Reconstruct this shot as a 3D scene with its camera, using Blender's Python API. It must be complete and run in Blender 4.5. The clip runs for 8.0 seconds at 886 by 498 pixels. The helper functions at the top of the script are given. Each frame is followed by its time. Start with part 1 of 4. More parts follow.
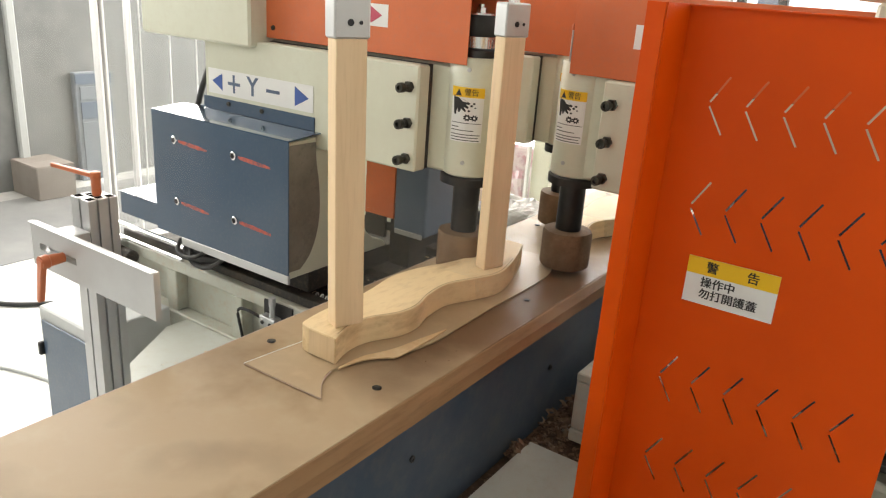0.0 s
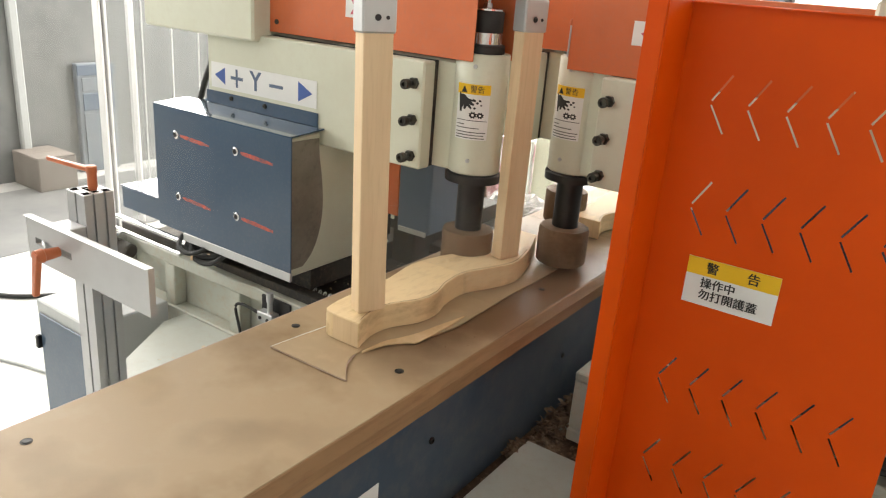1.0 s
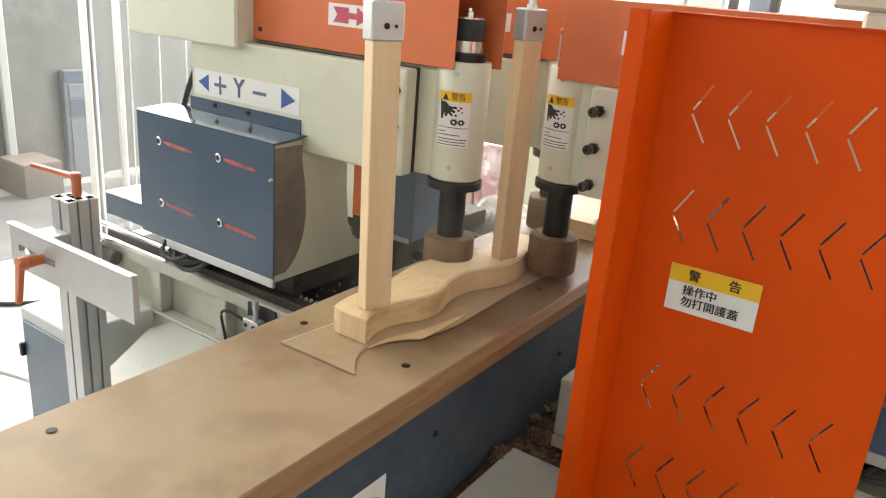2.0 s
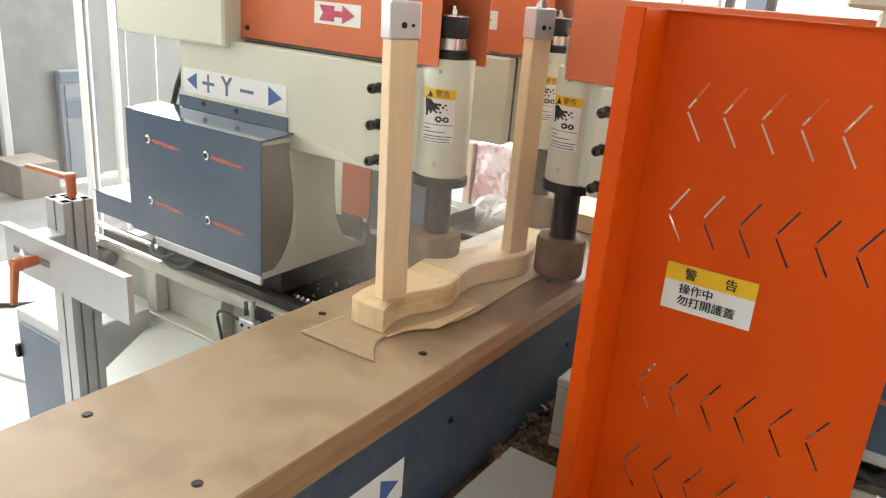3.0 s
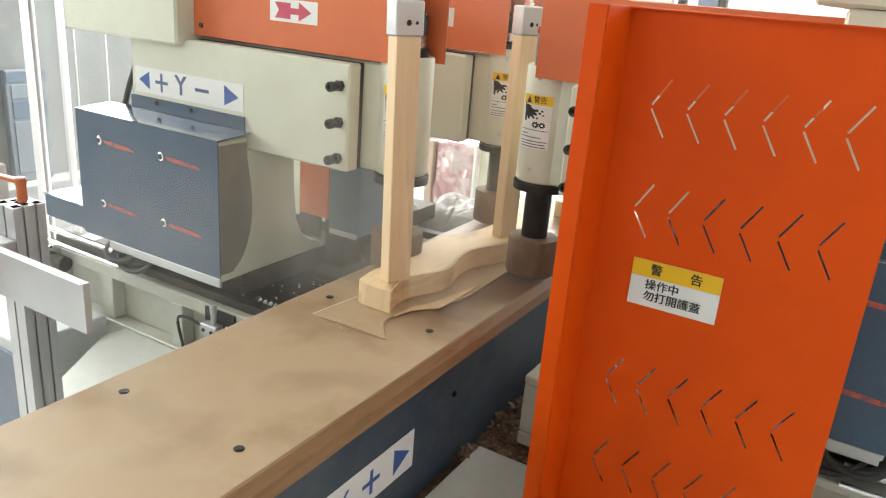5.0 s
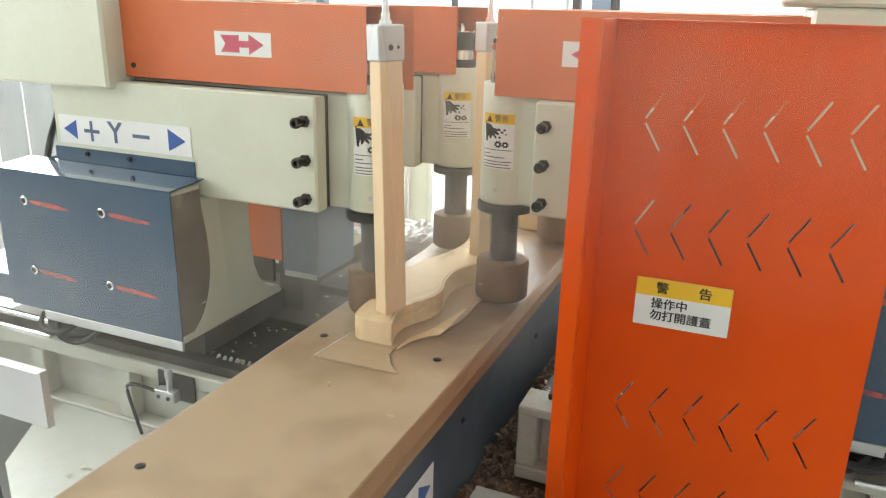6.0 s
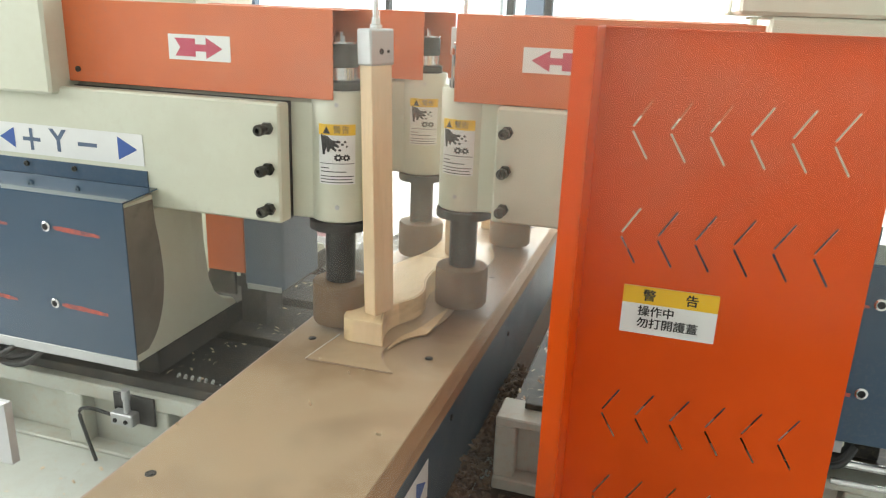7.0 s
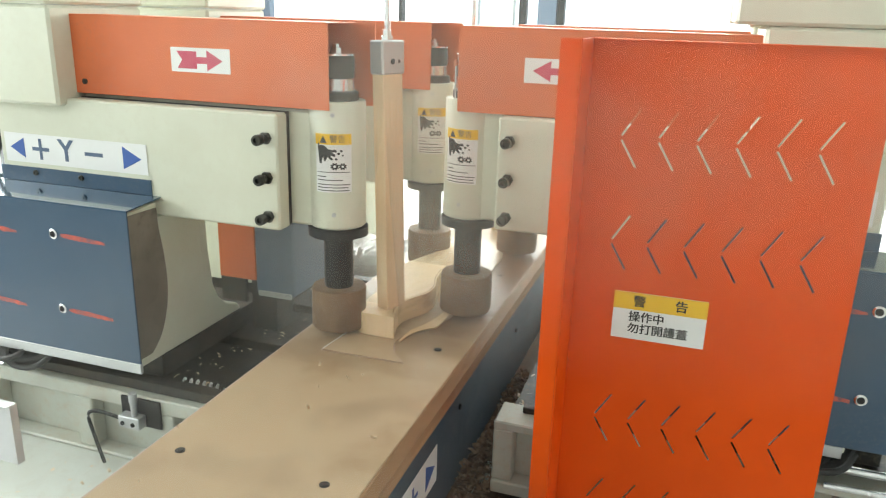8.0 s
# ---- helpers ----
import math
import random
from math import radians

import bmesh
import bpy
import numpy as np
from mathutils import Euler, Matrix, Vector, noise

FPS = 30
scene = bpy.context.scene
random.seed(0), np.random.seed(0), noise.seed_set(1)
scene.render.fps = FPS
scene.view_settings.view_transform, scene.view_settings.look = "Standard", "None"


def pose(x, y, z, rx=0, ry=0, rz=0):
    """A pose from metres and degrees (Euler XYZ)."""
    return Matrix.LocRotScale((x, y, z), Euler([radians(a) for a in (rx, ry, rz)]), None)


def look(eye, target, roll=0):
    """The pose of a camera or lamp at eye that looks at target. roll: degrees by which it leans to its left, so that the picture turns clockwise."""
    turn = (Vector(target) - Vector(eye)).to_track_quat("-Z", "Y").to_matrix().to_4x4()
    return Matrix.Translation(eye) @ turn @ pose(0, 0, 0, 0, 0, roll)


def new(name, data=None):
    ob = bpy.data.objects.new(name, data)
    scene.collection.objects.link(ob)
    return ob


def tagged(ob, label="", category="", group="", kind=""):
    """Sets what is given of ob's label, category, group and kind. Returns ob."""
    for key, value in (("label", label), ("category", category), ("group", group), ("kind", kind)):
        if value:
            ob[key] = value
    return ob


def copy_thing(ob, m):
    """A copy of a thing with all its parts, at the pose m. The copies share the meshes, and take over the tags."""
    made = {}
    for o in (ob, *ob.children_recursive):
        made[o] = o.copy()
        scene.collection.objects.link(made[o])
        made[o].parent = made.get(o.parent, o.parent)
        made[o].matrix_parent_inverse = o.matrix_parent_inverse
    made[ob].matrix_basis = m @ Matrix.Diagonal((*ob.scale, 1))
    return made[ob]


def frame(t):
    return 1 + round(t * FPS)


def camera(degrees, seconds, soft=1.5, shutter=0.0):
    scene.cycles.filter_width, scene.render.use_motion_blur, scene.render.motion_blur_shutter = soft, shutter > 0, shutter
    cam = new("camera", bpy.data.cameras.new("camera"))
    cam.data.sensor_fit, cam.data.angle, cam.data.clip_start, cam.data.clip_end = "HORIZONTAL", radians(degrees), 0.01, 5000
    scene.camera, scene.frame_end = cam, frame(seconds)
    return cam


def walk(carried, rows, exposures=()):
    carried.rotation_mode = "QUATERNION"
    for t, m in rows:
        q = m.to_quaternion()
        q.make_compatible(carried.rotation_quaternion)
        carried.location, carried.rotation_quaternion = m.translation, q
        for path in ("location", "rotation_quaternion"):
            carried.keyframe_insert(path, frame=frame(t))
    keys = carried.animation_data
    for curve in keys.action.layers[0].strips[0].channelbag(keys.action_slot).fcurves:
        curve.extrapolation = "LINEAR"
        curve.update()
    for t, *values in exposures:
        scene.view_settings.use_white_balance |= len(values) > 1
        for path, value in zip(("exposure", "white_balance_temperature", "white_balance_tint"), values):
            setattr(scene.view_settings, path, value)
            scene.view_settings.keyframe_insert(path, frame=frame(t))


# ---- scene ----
cam = camera(60.6, 8.0, soft=1.2)
PATH = [
    (0.0, (0.816, -1.260, 1.488), (0.026, -0.087, 0.990), 4.16),
    (0.5, (0.810, -1.250, 1.487), (0.025, -0.074, 0.987), 4.27),
    (1.0, (0.815, -1.242, 1.492), (0.023, -0.075, 0.981), 4.56),
    (1.5, (0.821, -1.243, 1.495), (0.039, -0.063, 0.998), 5.01),
    (3.0, (0.826, -1.237, 1.494), (0.051, -0.052, 0.997), 4.70),
    (3.5, (0.825, -1.239, 1.496), (0.050, -0.056, 0.996), 4.78),
    (4.0, (0.825, -1.241, 1.497), (0.064, -0.049, 0.997), 4.67),
    (4.5, (0.826, -1.237, 1.493), (0.073, -0.040, 0.992), 4.77),
    (4.7, (0.821, -1.239, 1.494), (0.098, -0.025, 0.991), 5.05),
    (5.8, (0.695, -1.199, 1.488), (0.047, 0.074, 1.028), 2.48),
    (6.0, (0.634, -1.213, 1.498), (0.085, 0.104, 1.034), 1.43),
    (6.5, (0.549, -1.234, 1.499), (0.099, 0.123, 1.045), 0.88),
    (7.0, (0.534, -1.213, 1.498), (0.116, 0.155, 1.044), 2.17),
    (7.5, (0.558, -1.206, 1.504), (0.124, 0.156, 1.052), 1.62),
    (8.0, (0.579, -1.226, 1.510), (0.128, 0.133, 1.066), 1.67),
]
EXPOSURES = [(0.0, 0.05, 6800, 10), (1.7, 0.10, 6700, 10), (3.0, 0.21, 6550, 10), (4.7, 0.25, 6400, 8), (6.2, 0.28, 6300, 5), (7.0, 0.28, 6300, 4), (8.0, 0.43, 6150, 1)]
walk(cam, [(t, look(eye, target, roll)) for t, eye, target, roll in PATH], EXPOSURES)

# how far the worktable (along y) and the two pairs of heads (along x) have travelled
TABLE_Y = [(0.0, 0.000), (0.5, 0.038), (1.0, 0.071), (1.5, 0.102), (3.0, 0.195), (3.5, 0.227), (4.0, 0.260), (4.5, 0.293), (4.7, 0.305), (5.8, 0.383), (6.0, 0.392), (6.5, 0.424), (7.0, 0.459), (7.5, 0.493), (8.0, 0.527)]
LEFT_X = [(0.0, 0.000), (0.5, 0.010), (1.0, 0.015), (1.5, 0.014), (3.0, -0.024), (3.5, -0.029), (4.0, -0.033), (4.5, -0.031), (4.7, -0.033), (5.8, -0.013), (6.0, -0.009), (6.5, -0.013), (7.0, -0.022), (7.5, -0.026), (8.0, -0.028)]
RIGHT_X = [(0.0, 0.000), (0.5, -0.008), (1.0, -0.009), (1.5, -0.006), (3.0, 0.033), (3.5, 0.043), (4.0, 0.051), (4.5, 0.054), (4.7, 0.054), (5.8, 0.041), (6.0, 0.041), (6.5, 0.028), (7.0, 0.013), (7.5, 0.014), (8.0, 0.025)]

FAR_X = [r for r in LEFT_X if r[0] < 5] + [(5.8, -0.041), (6.0, -0.028), (6.5, -0.023), (7.0, -0.019), (7.5, -0.012), (8.0, -0.003)]

# ---- light ----
world = bpy.data.worlds.new("daylight")
scene.world = world
world.use_nodes = True
wn = world.node_tree.nodes
sky = wn.new("ShaderNodeTexSky")
sky.sky_type, sky.sun_disc = "NISHITA", False
sky.sun_elevation, sky.sun_rotation = radians(48), radians(20)
world.node_tree.links.new(sky.outputs[0], wn["Background"].inputs[0])
wn["Background"].inputs[1].default_value = 0.12
sun = new("sun", bpy.data.lights.new("sun", "SUN"))
sun.data.energy, sun.data.angle, sun.data.color = 2.0, radians(12), (1.0, 0.96, 0.9)
sun.matrix_world = look((2, 9, 10), (0, 0, 0))


def area(name, eye, target, sx, sy, watts, colour=(1, 1, 1)):
    lamp = new(name, bpy.data.lights.new(name, "AREA"))
    lamp.data.shape, lamp.data.size, lamp.data.size_y = "RECTANGLE", sx, sy
    lamp.data.energy, lamp.data.color = watts, colour
    lamp.matrix_world = look(eye, target)
    return lamp


area("window_light_back", (-0.5, 5.6, 2.6), (-0.5, 0, 1.2), 7.0, 2.6, 420, (1.0, 0.97, 0.91))
# added lamp in the unseen high opening of the left wall
area("added_light_side", (-4.1, 0.8, 2.6), (0, 0.2, 0.6), 7.5, 2.0, 330, (1.0, 0.97, 0.91))

# ---- materials ----


def material(name, colour, rough=0.5, metal=0.0, second=None, scale=6.0, amount=0.5, bump=0.0, bump_scale=60.0,
             fine=None, fine_scale=90.0, stretch=(1, 1, 1), transmission=0.0, emit=0.0, alpha=1.0, coat=0.0, spec=0.5, lo=0.42, hi=0.68):
    m = bpy.data.materials.new(name)
    m.use_nodes = True
    nt = m.node_tree
    b = nt.nodes["Principled BSDF"]
    b.inputs["Base Color"].default_value = (*colour, 1)
    b.inputs["Roughness"].default_value = rough
    b.inputs["Metallic"].default_value = metal
    b.inputs["Transmission Weight"].default_value = transmission
    b.inputs["Alpha"].default_value = alpha
    b.inputs["Coat Weight"].default_value = coat
    b.inputs["Specular IOR Level"].default_value = spec
    if emit:
        b.inputs["Emission Color"].default_value = (*colour, 1)
        b.inputs["Emission Strength"].default_value = emit
    coord = nt.nodes.new("ShaderNodeTexCoord")
    mapping = nt.nodes.new("ShaderNodeMapping")
    mapping.inputs["Scale"].default_value = stretch
    nt.links.new(coord.outputs["Object"], mapping.inputs[0])
    out = None

    def noisy(s, detail):
        n = nt.nodes.new("ShaderNodeTexNoise")
        n.inputs["Scale"].default_value, n.inputs["Detail"].default_value = s, detail
        n.inputs["Roughness"].default_value = 0.62
        nt.links.new(mapping.outputs[0], n.inputs["Vector"])
        return n

    def mixed(a, fac, c):
        mx = nt.nodes.new("ShaderNodeMix")
        mx.data_type = "RGBA"
        nt.links.new(fac, mx.inputs["Factor"])
        if a is None:
            mx.inputs["A"].default_value = (*colour, 1)
        else:
            nt.links.new(a, mx.inputs["A"])
        mx.inputs["B"].default_value = (*c, 1)
        return mx.outputs["Result"]

    def ramp(src, lo_, hi_, top):
        r = nt.nodes.new("ShaderNodeMapRange")
        r.inputs["From Min"].default_value, r.inputs["From Max"].default_value = lo_, hi_
        r.inputs["To Max"].default_value = top
        nt.links.new(src, r.inputs["Value"])
        return r.outputs[0]

    if second:
        out = mixed(out, ramp(noisy(scale, 5).outputs[0], lo, hi, amount), second)
    if fine:
        out = mixed(out, ramp(noisy(fine_scale, 3).outputs[0], 0.5, 0.75, 0.6), fine)
    if out:
        nt.links.new(out, b.inputs["Base Color"])
        rr = nt.nodes.new("ShaderNodeMapRange")
        rr.inputs["To Min"].default_value, rr.inputs["To Max"].default_value = max(0.02, rough - 0.1), min(1, rough + 0.12)
        nt.links.new(noisy(scale * 2.3, 4).outputs[0], rr.inputs["Value"])
        nt.links.new(rr.outputs[0], b.inputs["Roughness"])
    if bump:
        bp = nt.nodes.new("ShaderNodeBump")
        bp.inputs["Strength"].default_value, bp.inputs["Distance"].default_value = bump, 0.002
        nt.links.new(noisy(bump_scale, 4).outputs[0], bp.inputs["Height"])
        nt.links.new(bp.outputs[0], b.inputs["Normal"])
    return m


DUST = (0.50, 0.40, 0.29)
M_CREAM = material("cream_paint", (0.66, 0.67, 0.55), 0.38, second=(0.58, 0.57, 0.45), scale=5, amount=0.5, fine=(0.62, 0.61, 0.49), fine_scale=70, bump=0.05)
M_BASE = material("dusty_cream_paint", (0.52, 0.535, 0.47), 0.5, second=(0.45, 0.43, 0.35), scale=7, amount=0.6, fine=DUST, fine_scale=50, bump=0.1)
M_TRAY = material("pale_tray_paint", (0.57, 0.59, 0.54), 0.42, second=(0.48, 0.48, 0.42), scale=6, amount=0.5, fine=(0.52, 0.50, 0.43), fine_scale=60, bump=0.05)
M_BLUE = material("blue_grey_paint", (0.034, 0.073, 0.128), 0.38, second=(0.048, 0.087, 0.142), scale=6, amount=0.6, fine=(0.075, 0.10, 0.14), fine_scale=120, bump=0.012, coat=0.25)
M_GLOSS = material("glossy_blue_paint", (0.04, 0.08, 0.13), 0.16, second=(0.055, 0.095, 0.145), scale=6, amount=0.6, fine=(0.08, 0.115, 0.17), fine_scale=120, bump=0.01, coat=1.0)
M_BEAM = material("dusty_blue_paint", (0.033, 0.060, 0.097), 0.5, second=(0.082, 0.10, 0.12), scale=4, amount=0.85, fine=(0.105, 0.108, 0.112), fine_scale=22, bump=0.05)
M_ORANGE = material("orange_paint", (0.72, 0.080, 0.0012), 0.42, second=(0.62, 0.062, 0.001), scale=4, amount=0.6, fine=(0.68, 0.085, 0.003), fine_scale=90, bump=0.012, spec=0.18)
M_COVER = material("matt_orange_paint", (0.66, 0.165, 0.055), 0.5, second=(0.54, 0.13, 0.045), scale=6, amount=0.6, fine=(0.55, 0.17, 0.08), fine_scale=80, bump=0.04)
M_MDF = material("worn_tan_board", (0.412, 0.300, 0.187), 0.42, second=(0.235, 0.145, 0.070), scale=2.6, amount=0.8, lo=0.5, hi=0.68, fine=(0.44, 0.345, 0.225), fine_scale=14, bump=0.05, bump_scale=90, spec=0.24)


def brown_patch(m, at, size, colour, amount):
    """A broad brown patch on a board: uneven, fading out at its rim."""
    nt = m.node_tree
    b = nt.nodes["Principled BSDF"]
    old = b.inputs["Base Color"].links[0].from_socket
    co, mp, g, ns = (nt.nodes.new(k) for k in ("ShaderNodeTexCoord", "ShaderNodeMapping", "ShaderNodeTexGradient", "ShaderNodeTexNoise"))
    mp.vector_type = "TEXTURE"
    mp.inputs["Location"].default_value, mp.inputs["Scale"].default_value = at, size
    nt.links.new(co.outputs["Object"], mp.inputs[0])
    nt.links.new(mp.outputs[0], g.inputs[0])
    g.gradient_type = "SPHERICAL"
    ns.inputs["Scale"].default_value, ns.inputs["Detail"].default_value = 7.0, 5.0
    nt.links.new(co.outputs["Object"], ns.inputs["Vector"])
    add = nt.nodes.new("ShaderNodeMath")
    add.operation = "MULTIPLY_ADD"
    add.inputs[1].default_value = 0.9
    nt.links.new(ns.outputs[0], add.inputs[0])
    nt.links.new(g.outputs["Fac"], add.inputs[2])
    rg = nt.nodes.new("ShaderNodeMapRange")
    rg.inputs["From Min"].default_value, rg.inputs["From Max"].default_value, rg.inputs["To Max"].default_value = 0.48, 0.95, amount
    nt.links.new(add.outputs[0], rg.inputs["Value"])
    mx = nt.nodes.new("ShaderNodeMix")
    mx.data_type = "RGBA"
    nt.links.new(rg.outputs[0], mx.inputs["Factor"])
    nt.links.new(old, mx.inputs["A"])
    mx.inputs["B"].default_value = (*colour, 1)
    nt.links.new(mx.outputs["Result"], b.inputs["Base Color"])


brown_patch(M_MDF, (0.11, 0.10, 0.85), (0.15, 0.62, 1.0), (0.145, 0.075, 0.036), 0.92)
M_EDGE = material("brown_board_edge", (0.26, 0.145, 0.065), 0.7, second=(0.36, 0.21, 0.10), scale=9, amount=0.8, fine=(0.17, 0.09, 0.04), fine_scale=60, bump=0.25, stretch=(1, 0.2, 2))
M_WOOD = material("pale_rubberwood", (0.82, 0.63, 0.37), 0.55, second=(0.42, 0.27, 0.13), scale=8, amount=0.8, lo=0.53, hi=0.70, fine=(0.66, 0.47, 0.26), fine_scale=36, bump=0.3, bump_scale=50, stretch=(2, 0.6, 2))
M_THIN = material("thin_plywood", (0.74, 0.55, 0.33), 0.6, second=(0.60, 0.42, 0.22), scale=8, amount=0.8, fine=(0.78, 0.60, 0.38), fine_scale=60, bump=0.15)
M_POST = material("pale_sawn_wood", (0.78, 0.59, 0.37), 0.6, second=(0.70, 0.51, 0.30), scale=8, amount=0.7, fine=(0.66, 0.48, 0.29), fine_scale=60, bump=0.1, stretch=(3, 3, 0.18))
M_PLY = material("tan_template_sheet", (0.43, 0.315, 0.192), 0.36, second=(0.37, 0.262, 0.155), scale=7, amount=0.6, fine=(0.50, 0.36, 0.22), fine_scale=30, bump=0.03)
M_CUT = material("dusty_brown_cutter", (0.165, 0.10, 0.055), 0.75, second=(0.25, 0.165, 0.095), scale=18, amount=0.8, fine=(0.12, 0.075, 0.04), fine_scale=110, bump=0.4, bump_scale=80)
M_BLACK = material("black_steel", (0.018, 0.018, 0.02), 0.4, metal=0.3, second=(0.05, 0.045, 0.04), scale=14, amount=0.6)
M_HOLLOW = material("dark_hollow", (0.012, 0.012, 0.012), 1.0, spec=0.0)
M_DARK = material("greasy_dark_iron", (0.024, 0.022, 0.020), 0.6, second=(0.08, 0.063, 0.045), scale=12, amount=0.7, fine=(0.13, 0.10, 0.065), fine_scale=90, bump=0.3)
M_GRIME_SHADE = material("brown_grime_and_shade", (0.17, 0.145, 0.115), 0.6, second=(0.26, 0.235, 0.195), scale=5, amount=0.8, fine=(0.12, 0.10, 0.08), fine_scale=60)
M_BOLT = material("oiled_black_bolt", (0.045, 0.043, 0.036), 0.38, metal=0.5, second=(0.10, 0.095, 0.075), scale=40, amount=0.7)
M_RUBBER = material("black_rubber", (0.02, 0.02, 0.02), 0.6, second=(0.04, 0.04, 0.04), scale=20)
M_ALU = material("dull_aluminium", (0.52, 0.525, 0.53), 0.42, metal=0.5, second=(0.45, 0.455, 0.46), scale=9, amount=0.5, bump=0.03)
M_BRIGHT = material("sawn_aluminium", (0.86, 0.86, 0.86), 0.35, metal=0.25, second=(0.78, 0.78, 0.78), scale=30, amount=0.5)
M_FLOOR_SHADE = material("grey_floor_shade", (0.23, 0.235, 0.235), 0.4, second=(0.31, 0.31, 0.305), scale=2.2, amount=0.7, fine=(0.25, 0.25, 0.245), fine_scale=18, bump=0.04)
M_STEEL = material("bright_steel", (0.72, 0.72, 0.72), 0.22, metal=1.0, second=(0.6, 0.6, 0.58), scale=20, amount=0.4)
M_ZINC = material("satin_zinc", (0.52, 0.53, 0.53), 0.42, metal=0.6, second=(0.55, 0.56, 0.55), scale=18, amount=0.5)
M_LEVER = material("orange_plastic", (0.60, 0.17, 0.07), 0.32, second=(0.52, 0.13, 0.05), scale=25, amount=0.5)
M_WHITE = material("white_label", (0.80, 0.80, 0.78), 0.4, second=(0.72, 0.72, 0.70), scale=12, amount=0.4)
M_YELLOW = material("yellow_label", (0.85, 0.52, 0.01), 0.4, second=(0.78, 0.47, 0.01), scale=12, amount=0.4)
M_INK = material("black_ink", (0.015, 0.015, 0.015), 0.5)
M_BLUEINK = material("blue_ink", (0.05, 0.11, 0.36), 0.45)
M_GREYINK = material("slate_ink", (0.10, 0.14, 0.22), 0.45)
M_REDINK = material("red_ink", (0.52, 0.065, 0.12), 0.45, second=(0.60, 0.14, 0.18), scale=40, amount=0.5)
M_REDLINE = material("worn_red_print", (0.58, 0.10, 0.06), 0.5, second=(0.16, 0.08, 0.10), scale=70, amount=0.95, lo=0.40, hi=0.62)
M_FLOOR = material("pale_concrete", (0.74, 0.74, 0.72), 0.22, second=(0.64, 0.64, 0.62), scale=1.2, amount=0.6, fine=(0.56, 0.55, 0.53), fine_scale=20, bump=0.05)
M_WALL = material("pale_plaster", (0.63, 0.63, 0.61), 0.8, second=(0.53, 0.53, 0.51), scale=0.8, amount=0.6)
M_GREYWALL = material("grey_plaster", (0.24, 0.245, 0.247), 0.8, second=(0.185, 0.19, 0.192), scale=1.2, amount=0.8, fine=(0.30, 0.30, 0.295), fine_scale=6)
M_CEIL = material("grey_ceiling", (0.58, 0.58, 0.57), 0.85, second=(0.52, 0.52, 0.51), scale=1.0)
M_GREY = material("light_grey_sheet", (0.52, 0.54, 0.54), 0.45, second=(0.46, 0.48, 0.48), scale=4, amount=0.5)
M_COLUMN = material("slate_blue_steel", (0.12, 0.16, 0.22), 0.5, second=(0.16, 0.19, 0.24), scale=5)
M_LOCKER = material("pale_slate_paint", (0.21, 0.24, 0.275), 0.5, second=(0.27, 0.295, 0.325), scale=5)
M_PINK = material("pink_plastic", (0.43, 0.235, 0.255), 0.22, second=(0.60, 0.50, 0.50), scale=9, amount=1.0, lo=0.46, hi=0.53, bump=1.0, bump_scale=26, coat=0.6)
M_FILM = material("crinkled_film", (0.68, 0.67, 0.65), 0.2, second=(0.52, 0.50, 0.48), scale=10, amount=1.0, lo=0.46, hi=0.56, bump=1.0, bump_scale=30, coat=0.8)
M_TAN = material("faded_tan_board", (0.46, 0.34, 0.28), 0.7, second=(0.40, 0.29, 0.23), scale=6)
M_CARD = material("faded_cardboard", (0.30, 0.265, 0.24), 0.8, second=(0.24, 0.21, 0.19), scale=7)
M_CHIP = material("wood_shavings", (0.70, 0.58, 0.42), 0.7, second=(0.58, 0.45, 0.30), scale=50, amount=0.8)
M_MULCH = material("brown_wood_mulch", (0.24, 0.15, 0.09), 0.8, second=(0.10, 0.06, 0.035), scale=40, amount=1.0, fine=(0.44, 0.33, 0.24), fine_scale=70)
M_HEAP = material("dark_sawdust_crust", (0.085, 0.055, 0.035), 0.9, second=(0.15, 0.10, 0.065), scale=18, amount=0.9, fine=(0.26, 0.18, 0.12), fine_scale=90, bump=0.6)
M_CLEAR = material("clear_sheet", (0.38, 0.40, 0.40), 0.10, transmission=0.0, alpha=0.15)
M_SKYGLOW = material("bright_daylight", (0.93, 0.97, 1.0), 0.9, emit=1.6)

# ---- building helpers ----


def thing(name, label, category, group="", kind="", at=(0, 0, 0)):
    ob = new(name)
    ob.empty_display_size = 0.05
    ob.location = at
    return tagged(ob, label, category, group, kind)


def part(name, bm, mat, parent=None, label="", smooth=False):
    me = bpy.data.meshes.new(name)
    bmesh.ops.recalc_face_normals(bm, faces=bm.faces)
    for f in bm.faces:
        f.smooth = smooth
    bm.to_mesh(me)
    bm.free()
    me.materials.append(mat)
    if smooth:
        me.set_sharp_from_angle(angle=radians(35))
    ob = new(name, me)
    ob.parent = parent
    if label:
        ob["label"] = label
    return ob


def box(x0, x1, y0, y1, z0, z1, bevel=0.0, bm=None, seg=1):
    bm = bm or bmesh.new()
    own = bmesh.new()
    bmesh.ops.create_cube(own, size=1.0)
    for v in own.verts:
        v.co = Vector(((x0 + x1) / 2 + v.co.x * abs(x1 - x0), (y0 + y1) / 2 + v.co.y * abs(y1 - y0), (z0 + z1) / 2 + v.co.z * abs(z1 - z0)))
    if bevel:
        bmesh.ops.bevel(own, geom=own.edges[:], offset=bevel, segments=seg, profile=0.5, affect="EDGES")
    return join(bm, own)


def join(bm, own):
    me = bpy.data.meshes.new("tmp")
    own.to_mesh(me)
    own.free()
    bm.from_mesh(me)
    bpy.data.meshes.remove(me)
    return bm


